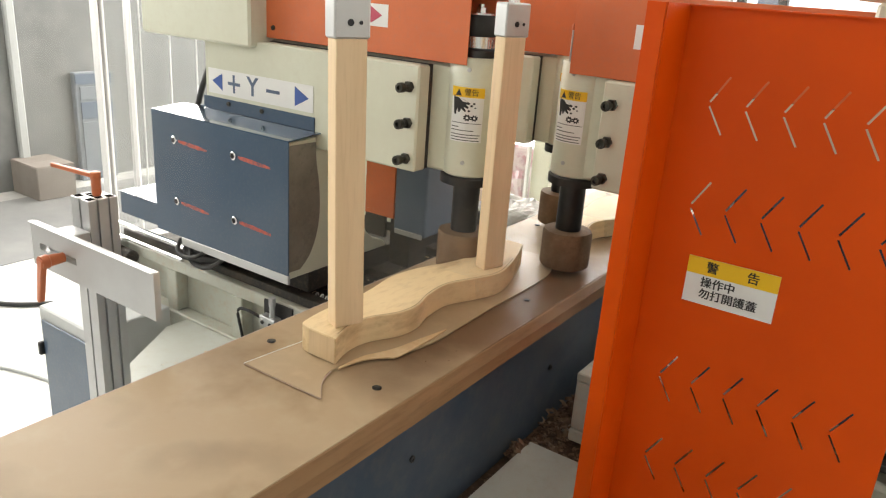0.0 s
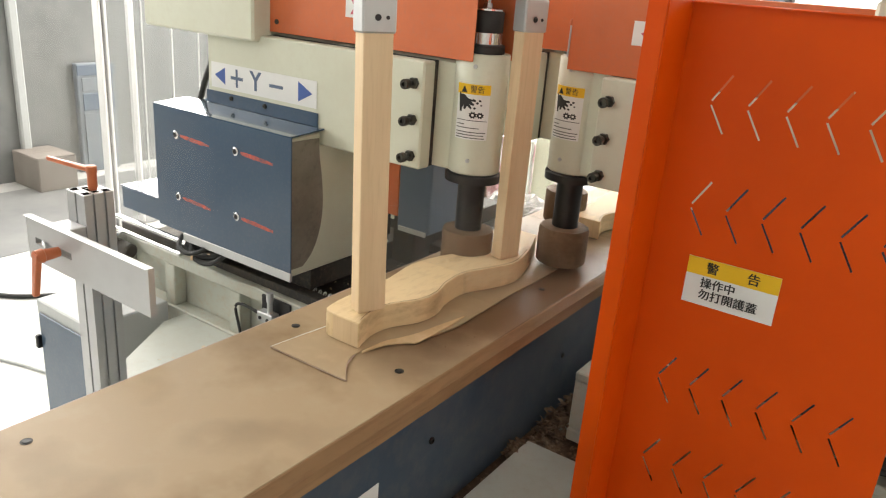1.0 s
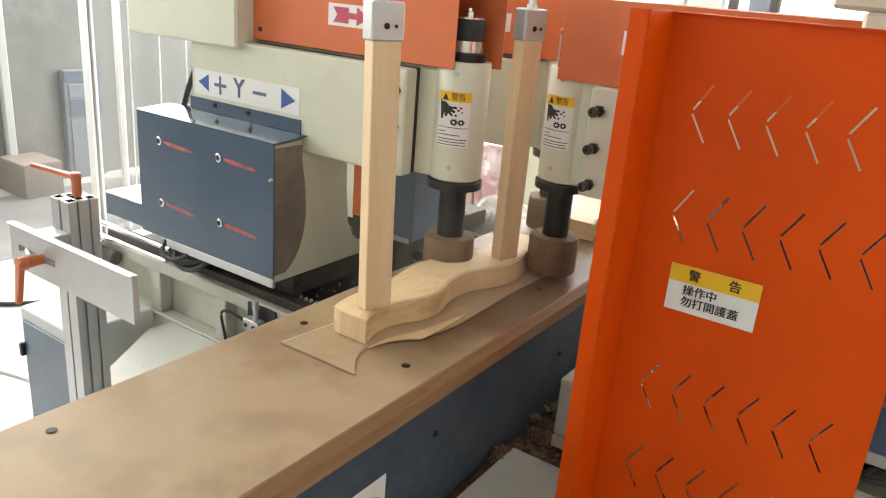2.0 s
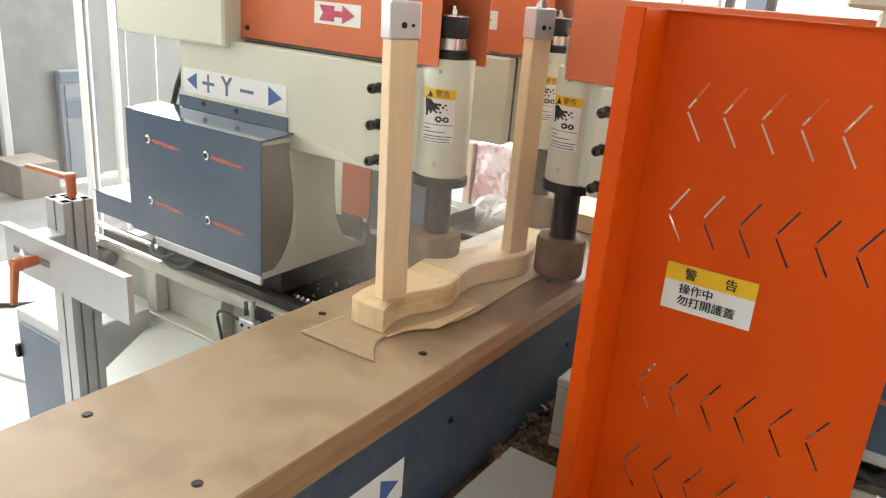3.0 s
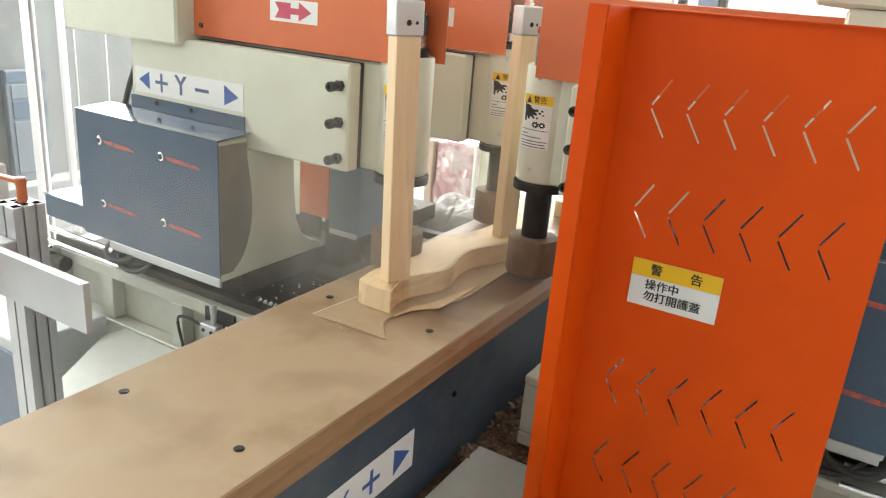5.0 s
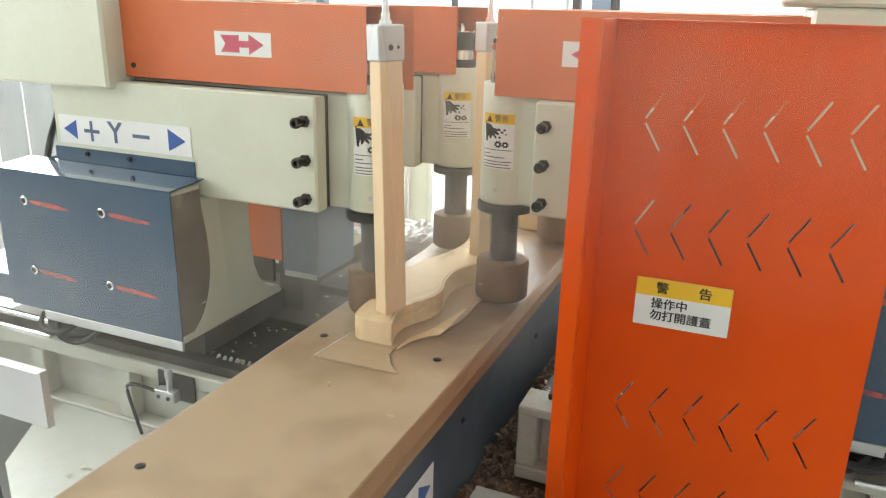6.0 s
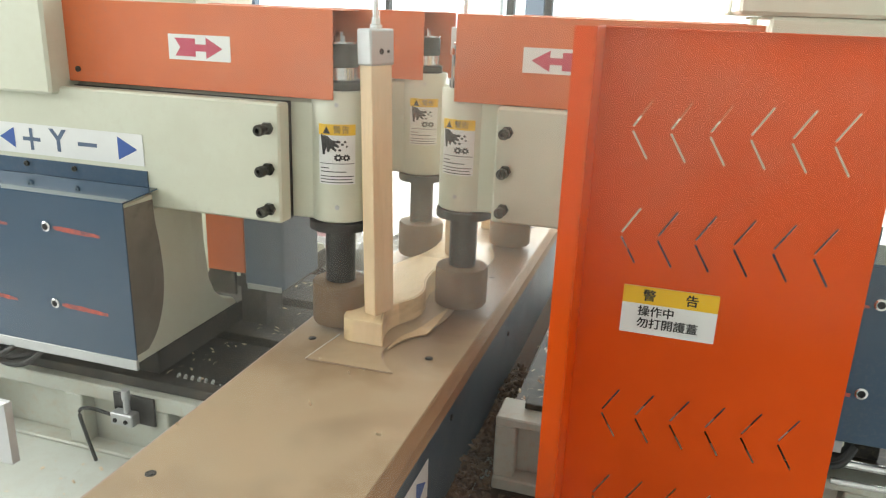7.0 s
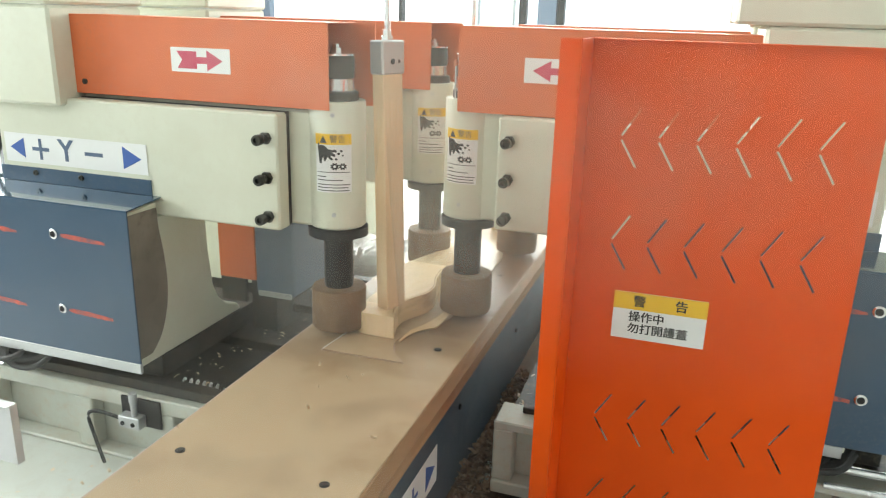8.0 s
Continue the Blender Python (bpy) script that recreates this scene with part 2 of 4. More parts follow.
def tube(rings, seg=32, m=None, bm=None, cap=True):
    """A turned solid round z: rings of (radius, z)."""
    own = bmesh.new()
    loops = []
    for r, z in rings:
        loops.append([own.verts.new((r * math.cos(2 * math.pi * k / seg), r * math.sin(2 * math.pi * k / seg), z)) for k in range(seg)])
    for a, b in zip(loops, loops[1:]):
        for k in range(seg):
            own.faces.new((a[k], a[(k + 1) % seg], b[(k + 1) % seg], b[k]))
    if cap:
        own.faces.new(loops[0][::-1])
        own.faces.new(loops[-1])
    if m:
        own.transform(m)
    return join(bm or bmesh.new(), own)


def prism(points, lo, hi, axis="z", bevel=0.0, bm=None):
    """An outline extruded along an axis: (x, y) for z, (x, z) for y, (y, z) for x."""
    own = bmesh.new()

    def at(p, h):
        return {"z": (p[0], p[1], h), "y": (p[0], h, p[1]), "x": (h, p[0], p[1])}[axis]
    low = [own.verts.new(at(p, lo)) for p in points]
    top = [own.verts.new(at(p, hi)) for p in points]
    own.faces.new(low)
    own.faces.new(top)
    n = len(points)
    for k in range(n):
        own.faces.new((low[k], low[(k + 1) % n], top[(k + 1) % n], top[k]))
    bmesh.ops.recalc_face_normals(own, faces=own.faces)
    if bevel:
        bmesh.ops.bevel(own, geom=own.edges[:], offset=bevel, segments=1, affect="EDGES")
    return join(bm or bmesh.new(), own)


def bolt(r, h, m, bm=None):
    """A socket-head cap along z, with its sunk hexagon."""
    bm = tube([(r * 0.94, 0), (r, h * 0.1), (r, h * 0.85), (r * 0.9, h), (r * 0.5, h), (r * 0.5, h * 0.5)], 14, m, bm)
    return bm


def pipe(points, r, seg=8, bm=None):
    """A round cable along points."""
    own = bmesh.new()
    loops = []
    pts = [Vector(p) for p in points]
    for i, p in enumerate(pts):
        d = (pts[min(i + 1, len(pts) - 1)] - pts[max(i - 1, 0)]).normalized()
        a = d.cross(Vector((0, 0, 1)))
        a = a.normalized() if a.length > 1e-3 else Vector((1, 0, 0))
        b = d.cross(a)
        loops.append([own.verts.new(p + r * (math.cos(2 * math.pi * k / seg) * a + math.sin(2 * math.pi * k / seg) * b)) for k in range(seg)])
    for a, b in zip(loops, loops[1:]):
        for k in range(seg):
            own.faces.new((a[k], a[(k + 1) % seg], b[(k + 1) % seg], b[k]))
    own.faces.new(loops[0][::-1])
    own.faces.new(loops[-1])
    return join(bm or bmesh.new(), own)


def smooth_line(points, n=6):
    """Catmull-Rom through the points."""
    pts = [Vector(p) for p in points]
    out = []
    for i in range(len(pts) - 1):
        p0, p1, p2, p3 = pts[max(i - 1, 0)], pts[i], pts[i + 1], pts[min(i + 2, len(pts) - 1)]
        for k in range(n):
            t = k / n
            out.append(0.5 * (2 * p1 + (p2 - p0) * t + (2 * p0 - 5 * p1 + 4 * p2 - p3) * t * t + (3 * p1 - p0 - 3 * p2 + p3) * t ** 3))
    return out + [pts[-1]]


def words(text, size, depth, m, align="CENTER", bold=0.0):
    """Lettering as a bmesh, drawn in the xy plane and moved by m."""
    cu = bpy.data.curves.new("letters", "FONT")
    cu.body, cu.size, cu.extrude, cu.align_x, cu.align_y = text, size, depth, align, "CENTER"
    cu.resolution_u, cu.offset = 3, bold
    ob = bpy.data.objects.new("letters", cu)
    scene.collection.objects.link(ob)
    me = bpy.data.meshes.new_from_object(ob.evaluated_get(bpy.context.evaluated_depsgraph_get()))
    bpy.data.objects.remove(ob)
    bm = bmesh.new()
    bm.from_mesh(me)
    bm.transform(m)
    return bm


def heavy(text, size, m, align="CENTER"):
    """Lettering of a heavier weight: the same strokes laid a hair apart."""
    bm = words(text, size, 0.0002, m, align)
    for k, (dx, dz) in enumerate(((0.00045, 0), (-0.00045, 0), (0, 0.0004))):
        bm = join(bm, words(text, size, 0.0002, pose(dx, -0.00006 * (k + 1), dz) @ m, align))
    return bm


FACE_Y = pose(0, 0, 0, 90, 0, 0)   # lettering that faces -y


# ---- the room ----
WEST = -4.2


def room():
    floor = part("floor", box(WEST, 5, -5, 6, -0.1, 0.0), M_FLOOR)
    # grey strip that puts the far floor's shade into colour
    far_strip = part("floor_shade", box(-4.0, -2.95, -4.5, 5.5, 0.0004, 0.0035), M_FLOOR_SHADE)
    tagged(far_strip, "grey strip for the shaded far part of the workshop floor", "floor", kind="structure")
    tagged(floor, "pale polished concrete workshop floor", "floor", kind="structure")
    tagged(part("ceiling", box(WEST, 5, -5, 6, 4.2, 4.3), M_CEIL), "grey workshop ceiling", "ceiling", kind="structure")
    # back wall with a wide window band
    bm = box(WEST, 5, 6, 6.2, 0, 1.15)
    box(WEST, 5, 6, 6.2, 3.7, 4.2, bm=bm)
    box(WEST, -3.9, 6, 6.2, 1.15, 3.7, bm=bm)
    box(3.6, 5, 6, 6.2, 1.15, 3.7, bm=bm)
    tagged(part("wall_north", bm, M_WALL), "white workshop wall with a wide window", "wall", kind="structure")
    # left wall, closed below; the high opening is unseen and added for light
    bm = box(WEST - 0.2, WEST, -5, 6, 0, 1.55)
    box(WEST - 0.2, WEST, -5, 6, 3.7, 4.2, bm=bm)
    box(WEST - 0.2, WEST, -5, -3.6, 1.55, 3.7, bm=bm)
    box(WEST - 0.2, WEST, 5.6, 6, 1.55, 3.7, bm=bm)
    tagged(part("wall_west", bm, M_GREYWALL), "hazy grey workshop wall below an unseen added opening", "wall", kind="structure")
    tagged(part("wall_east", box(5, 5.2, -5, 6, 0, 4.2), M_WALL), "plain white workshop wall", "wall", kind="structure")
    tagged(part("wall_south", box(WEST, 5, -5.2, -5, 0, 4.2), M_WALL), "plain white workshop wall", "wall", kind="structure")
    win = thing("window_1", "wide bright window with slate mullions", "window", kind="structure")
    for x0, x1, mat in MULLIONS:
        part("window_frame", box(x0, x1, 6.02, 6.12, 1.15, 3.7, 0.004), mat, win)
    glow = part("backdrop", box(-9, 9, 8.0, 8.1, -1, 6), M_SKYGLOW)
    tagged(glow, "overexposed bright daylight outside", "daylight", kind="structure")
    # added glow outside the left wall's unseen opening
    glow = part("backdrop", box(WEST - 1.6, WEST - 1.5, -6, 8, 0.5, 6), M_SKYGLOW)
    tagged(glow, "overexposed bright daylight outside", "daylight", kind="structure")


MULLIONS = ((-3.9, -3.8, M_COLUMN), (-2.36, -2.32, M_RUBBER), (-1.60, -1.545, M_GREY), (-1.515, -1.20, M_GREY), (-1.15, -1.08, M_RUBBER), (-0.972, -0.795, M_COLUMN), (-0.79, -0.725, M_RUBBER), (1.6, 1.7, M_COLUMN), (2.6, 2.7, M_COLUMN))
room()


# ---- the worktable that carries the workpiece ----
TOP = 0.85


def worktable():
    t = thing("work_table", "long sliding table with a worn tan top on a blue beam", "machine table")
    part("table_top", box(-0.175, 0.1836, -2.6, 2.2, 0.808, TOP, 0.0012), M_MDF, t, "worn tan board top with stained patches")
    # worn chamfered edge, a little uneven along its length
    own = bmesh.new()
    rows_ = []
    for k in range(97):
        y = -2.6 + 4.8 * k / 96
        w = 0.0022 * noise.noise((0, y * 5, 0)) + 0.0012 * noise.noise((3, y * 23, 0))
        rows_.append([own.verts.new((x, y, z)) for x, z in ((0.1838, 0.809), (0.1838, TOP - 0.0006), (0.1865 + w, TOP - 0.0012), (0.1995 + w, 0.834 + w), (0.2005 + 0.5 * w, 0.809))])
    for a, b in zip(rows_, rows_[1:]):
        for j in range(5):
            own.faces.new((a[j], a[(j + 1) % 5], b[(j + 1) % 5], b[j]))
    own.faces.new(rows_[0])
    own.faces.new(rows_[-1])
    part("table_edge", own, M_EDGE, t, "worn brown chamfered board edge")
    part("table_trim", box(-0.1785, -0.1754, -2.6, 2.2, 0.812, 0.8485), M_TAN, t, "pale tan edge strip")
    part("beam", box(-0.14, 0.155, -2.55, 2.15, 0.505, 0.8076, 0.004), M_BEAM, t, "dusty blue steel beam")
    for y in (-1.901, -1.401, -0.901, -0.399, 0.105, 0.61, 1.11):
        for x in (-0.125, 0.125):
            bm = tube([(0.0082, -0.0005), (0.0082, 0.0008), (0.0068, 0.0008), (0.0068, 0.0003)], 16, pose(x, y, TOP))
            ob = part("bolt", bm, M_DARK, t, "sunk dark bolt in the board")
            part("socket", tube([(0.0054, 0), (0.0054, 0.0010)], 12, pose(x, y, TOP + 0.0006)), M_BLACK, ob)
    # X+ sticker on the side of the beam
    st = part("sticker", box(0.1553, 0.1561, -0.83, -0.478, 0.598, 0.682), M_WHITE, t, "white sticker with blue X plus arrow")
    side = pose(0.1566, 0, 0.64, 90, 0, 90)
    part("letter", words("X", 0.062, 0.0003, pose(0, -0.70, 0) @ side), M_BLUEINK, st)
    plus = box(0.1562, 0.1566, -0.641, -0.589, 0.6355, 0.6445)
    box(0.1566, 0.1568, -0.6195, -0.6105, 0.614, 0.666, bm=plus)
    part("plus_mark", plus, M_BLUEINK, st)
    part("arrow", prism([(-0.545, 0.612), (-0.545, 0.668), (-0.492, 0.64)], 0.1562, 0.1566, "x"), M_BLUEINK, st)
    for y, z in ((-1.2, 0.66), (-0.33, 0.69), (0.2, 0.66)):
        part("screw", bolt(0.007, 0.004, pose(0.155, y, z, 0, 90, 0)), M_BLACK, t)
    return t


RIGHT_EDGE = [(0.025, -0.392), (0.009, -0.338), (0.012, -0.288), (0.038, -0.230), (0.041, -0.178), (0.025, -0.122), (0.021, -0.048), (0.048, 0.023), (0.064, 0.09), (0.044, 0.18), (0.004, 0.29)]
LEFT_EDGE = [(-0.040, -0.392), (-0.058, -0.387), (-0.066, -0.372), (-0.073, -0.32), (-0.071, -0.26), (-0.075, -0.19), (-0.090, -0.10), (-0.080, -0.02), (-0.050, 0.07), (-0.040, 0.15), (-0.050, 0.22), (-0.064, 0.29)]


def outline(right, left, n=5):
    a = [(p.x, p.y) for p in smooth_line([(x, y, 0) for x, y in right], n)]
    b = [(p.x, p.y) for p in smooth_line([(x, y, 0) for x, y in left], n)]
    return a + b[::-1]


def workpiece():
    t = thing("workpiece", "pale curved wooden chair part being shaped on the table", "wood workpiece")
    part("curved_leg", prism(outline(RIGHT_EDGE, LEFT_EDGE), TOP + 0.0036, TOP + 0.053, bevel=0.0012), M_WOOD, t)
    # saw-marked line along the upper edge and the end grain
    inner = smooth_line([(x - 0.0045, y, 0) for x, y in RIGHT_EDGE[:-1]], 6)
    inner = [p for p in inner if p.y > -0.384]
    own = bmesh.new()
    lo_, hi_ = [], []
    for k, p in enumerate(inner):
        w = 0.0007 + 0.0006 * noise.noise((p.y * 60, 2, 0))
        lo_.append(own.verts.new((p.x - w, p.y, TOP + 0.0534)))
        hi_.append(own.verts.new((p.x + w, p.y, TOP + 0.0534)))
    for k in range(len(lo_) - 1):
        own.faces.new((lo_[k], lo_[k + 1], hi_[k + 1], hi_[k]))
    bmesh.ops.solidify(own, geom=own.faces[:], thickness=0.0003)
    part("marking_line", own, M_EDGE, t, "brown marking line along the upper edge")
    part("end_face", box(-0.037, 0.0225, -0.3928, -0.39205, TOP + 0.0055, TOP + 0.0508), M_POST, t, "pale sawn end grain")
    return t


def template():
    t = thing("template_sheet", "thin tan template sheet with a pale wavy wooden strip", "template")
    right = [(0.083, -0.487), (0.05, -0.45), (0.033, -0.41), (0.040, -0.35), (0.075, -0.30), (0.098, -0.21), (0.098, -0.11), (0.094, 0.02), (0.096, 0.14), (0.089, 0.27), (0.05, 0.38)]
    left = [(-0.092, -0.49), (-0.085, -0.42), (-0.079, -0.36), (-0.085, -0.2), (-0.09, 0.0), (-0.08, 0.2), (-0.08, 0.38)]
    strip = outline([(0.041, -0.401), (0.051, -0.351), (0.075, -0.315), (0.087, -0.304), (0.090, -0.266), (0.090, -0.192), (0.087, -0.145)], [(0.038, -0.396), (0.042, -0.340), (0.055, -0.306), (0.066, -0.270), (0.074, -0.218), (0.081, -0.180), (0.0865, -0.147)])
    part("wood_strip", prism(strip, TOP + 0.0036, TOP + 0.0062), M_THIN, t, "pale wavy strip of thin wood")
    clear = part("sheet", prism(outline(right, left), TOP + 0.0004, TOP + 0.0034, bevel=0.0004), M_PLY, t, "thin tan sheet with cut edges")
    # white line painted in for the highlight along the left edge
    part("cut_edge", pipe([(-0.0925, -0.4905, TOP + 0.0026), (-0.086, -0.42, TOP + 0.0026), (-0.080, -0.365, TOP + 0.0026)], 0.0011, 6), M_WHITE, clear, "highlight on the cut edge, laid on in white")
    part("cut_edge", pipe([(-0.0925, -0.4912, TOP + 0.0022), (0.0, -0.4897, TOP + 0.0022), (0.083, -0.4877, TOP + 0.0022)], 0.0007, 6), M_TAN, clear, "dusty tan cut edge")
    part("cut_edge", pipe(smooth_line([(0.083, -0.4877, TOP + 0.0022), (0.05, -0.45, TOP + 0.0022), (0.034, -0.412, TOP + 0.0022)], 5), 0.0012, 6), M_TAN, clear, "dusty tan cut edge")
    return t


def clamp(y, x, turn, lean=0):
    t = thing("clamp_post", "tall pale wooden pressing post under a zinc block", "clamp", "clamp posts", at=(x, y, TOP + 0.0532))
    r = pose(0, 0, 0, 0, lean, 0) @ pose(0, 0, 0, 0, 0, turn)
    top = 0.555 * math.sin(radians(lean))
    bm = box(-0.0275, 0.0275, -0.0155, 0.0155, 0, 0.50, 0.0015)
    bm.transform(r)
    part("wood_post", bm, M_POST, t)
    bm = box(-0.0315, 0.0315, -0.0185, 0.0185, 0.49, 0.555, 0.003)
    bm.transform(r)
    cap = part("cap", bm, M_ZINC, t, "zinc clamping block with two screws")
    for dx, r_ in ((-0.004, 0.0055), (0.014, 0.0032)):
        bm = tube([(r_, -0.001), (r_, 0.0012), (0.55 * r_, 0.0012)], 12, pose(dx, -0.0185, 0.515, 90, 0, 0))
        bm.transform(r)
        part("screw", bm, M_BLACK, cap)
    bm = tube([(0.013, 0.553), (0.013, 0.562), (0.009, 0.563), (0.009, 0.574)], 6, pose(top, 0, 0))
    part("nut", bm, M_STEEL, t)
    part("rod", tube([(0.0065, 0.57), (0.0065, 0.90)], 16, pose(top, 0, 0)), M_STEEL, t, "bright steel piston rod", smooth=True)
    part("cylinder", tube([(0.03, 0.90), (0.03, 1.148)], 20, pose(top, 0, 0)), M_ALU, t, smooth=True)
    return t


def gantry():
    t = thing("clamp_gantry", "overhead aluminium beam carrying the pressing cylinders", "gantry")
    part("beam", box(-0.08, 0.06, -2.5, 0.5, 2.052, 2.15, 0.005), M_ALU, t)
    part("leg", box(-0.08, 0.06, -2.5, -2.4, 0.8505, 2.0515, 0.005), M_ALU, t)
    return t


table = worktable()
piece = workpiece()
piece_far = copy_thing(piece, pose(0.045, 0.91, 0))
tagged(piece_far, "pale curved wooden chair part waiting further along the table", "wood workpiece")
sheet = template()
clamp_near = clamp(-0.332, -0.007, 68, -1.4)
clamp_far = clamp(0.100, 0.026, 72)
frame_over = gantry()


# ---- the four shaping heads ----
def warning_label(parent, s, y, zc):
    """Warning sticker wrapped on the spindle housing: yellow head, pictogram, bars of small print."""
    r0 = 0.0592
    w = 0.074 / r0

    def patch(a0, a1, z0, z1, r, mat, name, par):
        bm = bmesh.new()
        n = 8
        cols = []
        for k in range(n + 1):
            a = -math.pi / 2 + (a0 + (a1 - a0) * k / n)
            cols.append([bm.verts.new((rr * math.cos(a), rr * math.sin(a), z)) for rr in (r - 0.0004, r) for z in (z0, z1)])
        for p, q in zip(cols, cols[1:]):
            for i, j in ((0, 1), (1, 3), (3, 2), (2, 0)):
                bm.faces.new((p[i], p[j], q[j], q[i]))
        bm.faces.new((cols[0][0], cols[0][1], cols[0][3], cols[0][2]))
        bm.faces.new((cols[-1][0], cols[-1][2], cols[-1][3], cols[-1][1]))
        return part(name, bm, mat, par)

    off = s
    a0, a1 = off - w / 2, off + w / 2
    at = lambda u: a0 + (a1 - a0) * u
    z1, z0 = zc + 0.058, zc - 0.058
    lab = patch(a0, a1, z0, z1, r0, M_WHITE, "warning_label", parent)
    lab["label"] = "white and yellow crushing warning label"
    patch(a0, a1, z1 - 0.021, z1, r0 + 0.0006, M_YELLOW, "heading", lab)

    def bent(flat, mat, name, lift):
        """A flat shape (x across, z up, from the label's middle) laid round the housing."""
        for v in flat.verts:
            a = -math.pi / 2 + off + v.co.x / r0
            r = r0 + lift + 0.0003 * (v.co.y < 0)
            v.co = Vector((r * math.cos(a), r * math.sin(a), v.co.z))
        return part(name, flat, mat, lab)

    bent(prism([(-0.027, z1 - 0.018), (-0.012, z1 - 0.018), (-0.0195, z1 - 0.004)], -0.0002, 0.0002, "y"), M_INK, "warning_triangle", 0.0009)
    bent(words("警告", 0.0155, 0.0003, pose(0.009, 0, z1 - 0.0108) @ FACE_Y), M_INK, "letter", 0.0009)
    hand_ = [(1.22 * x, 0.078 + 1.25 * (z - 0.078)) for x, z in [(-0.026, 0.090), (-0.018, 0.091), (-0.004, 0.087), (0.006, 0.083), (0.006, 0.080), (-0.002, 0.080), (0.004, 0.076), (0.003, 0.073), (-0.005, 0.075), (0.0, 0.069), (-0.002, 0.067), (-0.009, 0.072), (-0.012, 0.066), (-0.015, 0.066), (-0.016, 0.073), (-0.021, 0.062), (-0.023, 0.062)]]
    bent(prism([(x, z0 + z) for x, z in hand_], -0.0002, 0.0002, "y"), M_INK, "pictogram", 0.0006)
    for x, z, r in ((0.011, 0.078, 0.0032), (0.006, 0.067, 0.003), (0.016, 0.083, 0.003), (0.019, 0.074, 0.0022)):
        bent(prism([(x + r * math.cos(k * 1.05), z0 + z + 0.8 * r * math.sin(k * 1.05)) for k in range(6)], -0.0002, 0.0002, "y"), M_INK, "pictogram", 0.0006)
    bent(prism([(-0.0315, z0 + 0.097), (-0.0285, z0 + 0.098), (-0.0225, z0 + 0.058), (-0.0255, z0 + 0.0575)], -0.0002, 0.0002, "y"), M_INK, "cuff", 0.0006)
    for x, big in ((0.003, 0.0088), (0.0185, 0.0080)):
        pts = []
        for k in range(24):
            r = big if k % 3 else 0.68 * big
            pts.append((x + r * math.cos(k * math.pi / 12), z0 + 0.0525 + 0.85 * r * math.sin(k * math.pi / 12)))
        bent(prism(pts, -0.0002, 0.0002, "y"), M_INK, "gear_mark", 0.0006)
        bent(prism([(x + 0.34 * big * math.cos(k * 0.785), z0 + 0.0525 + 0.3 * big * math.sin(k * 0.785)) for k in range(8)], -0.0002, 0.0002, "y"), M_WHITE, "gear_hub", 0.0011)
    patch(at(0.04), at(0.96), z0 + 0.040, z0 + 0.0412, r0 + 0.0006, M_INK, "rule", lab)
    for v, u1 in ((0.031, 0.3), (0.024, 0.75), (0.015, 0.95), (0.009, 0.9), (0.003, 0.93)):
        patch(at(0.05), at(u1), z0 + v, z0 + v + 0.0016, r0 + 0.0006, M_INK, "print_bar", lab)


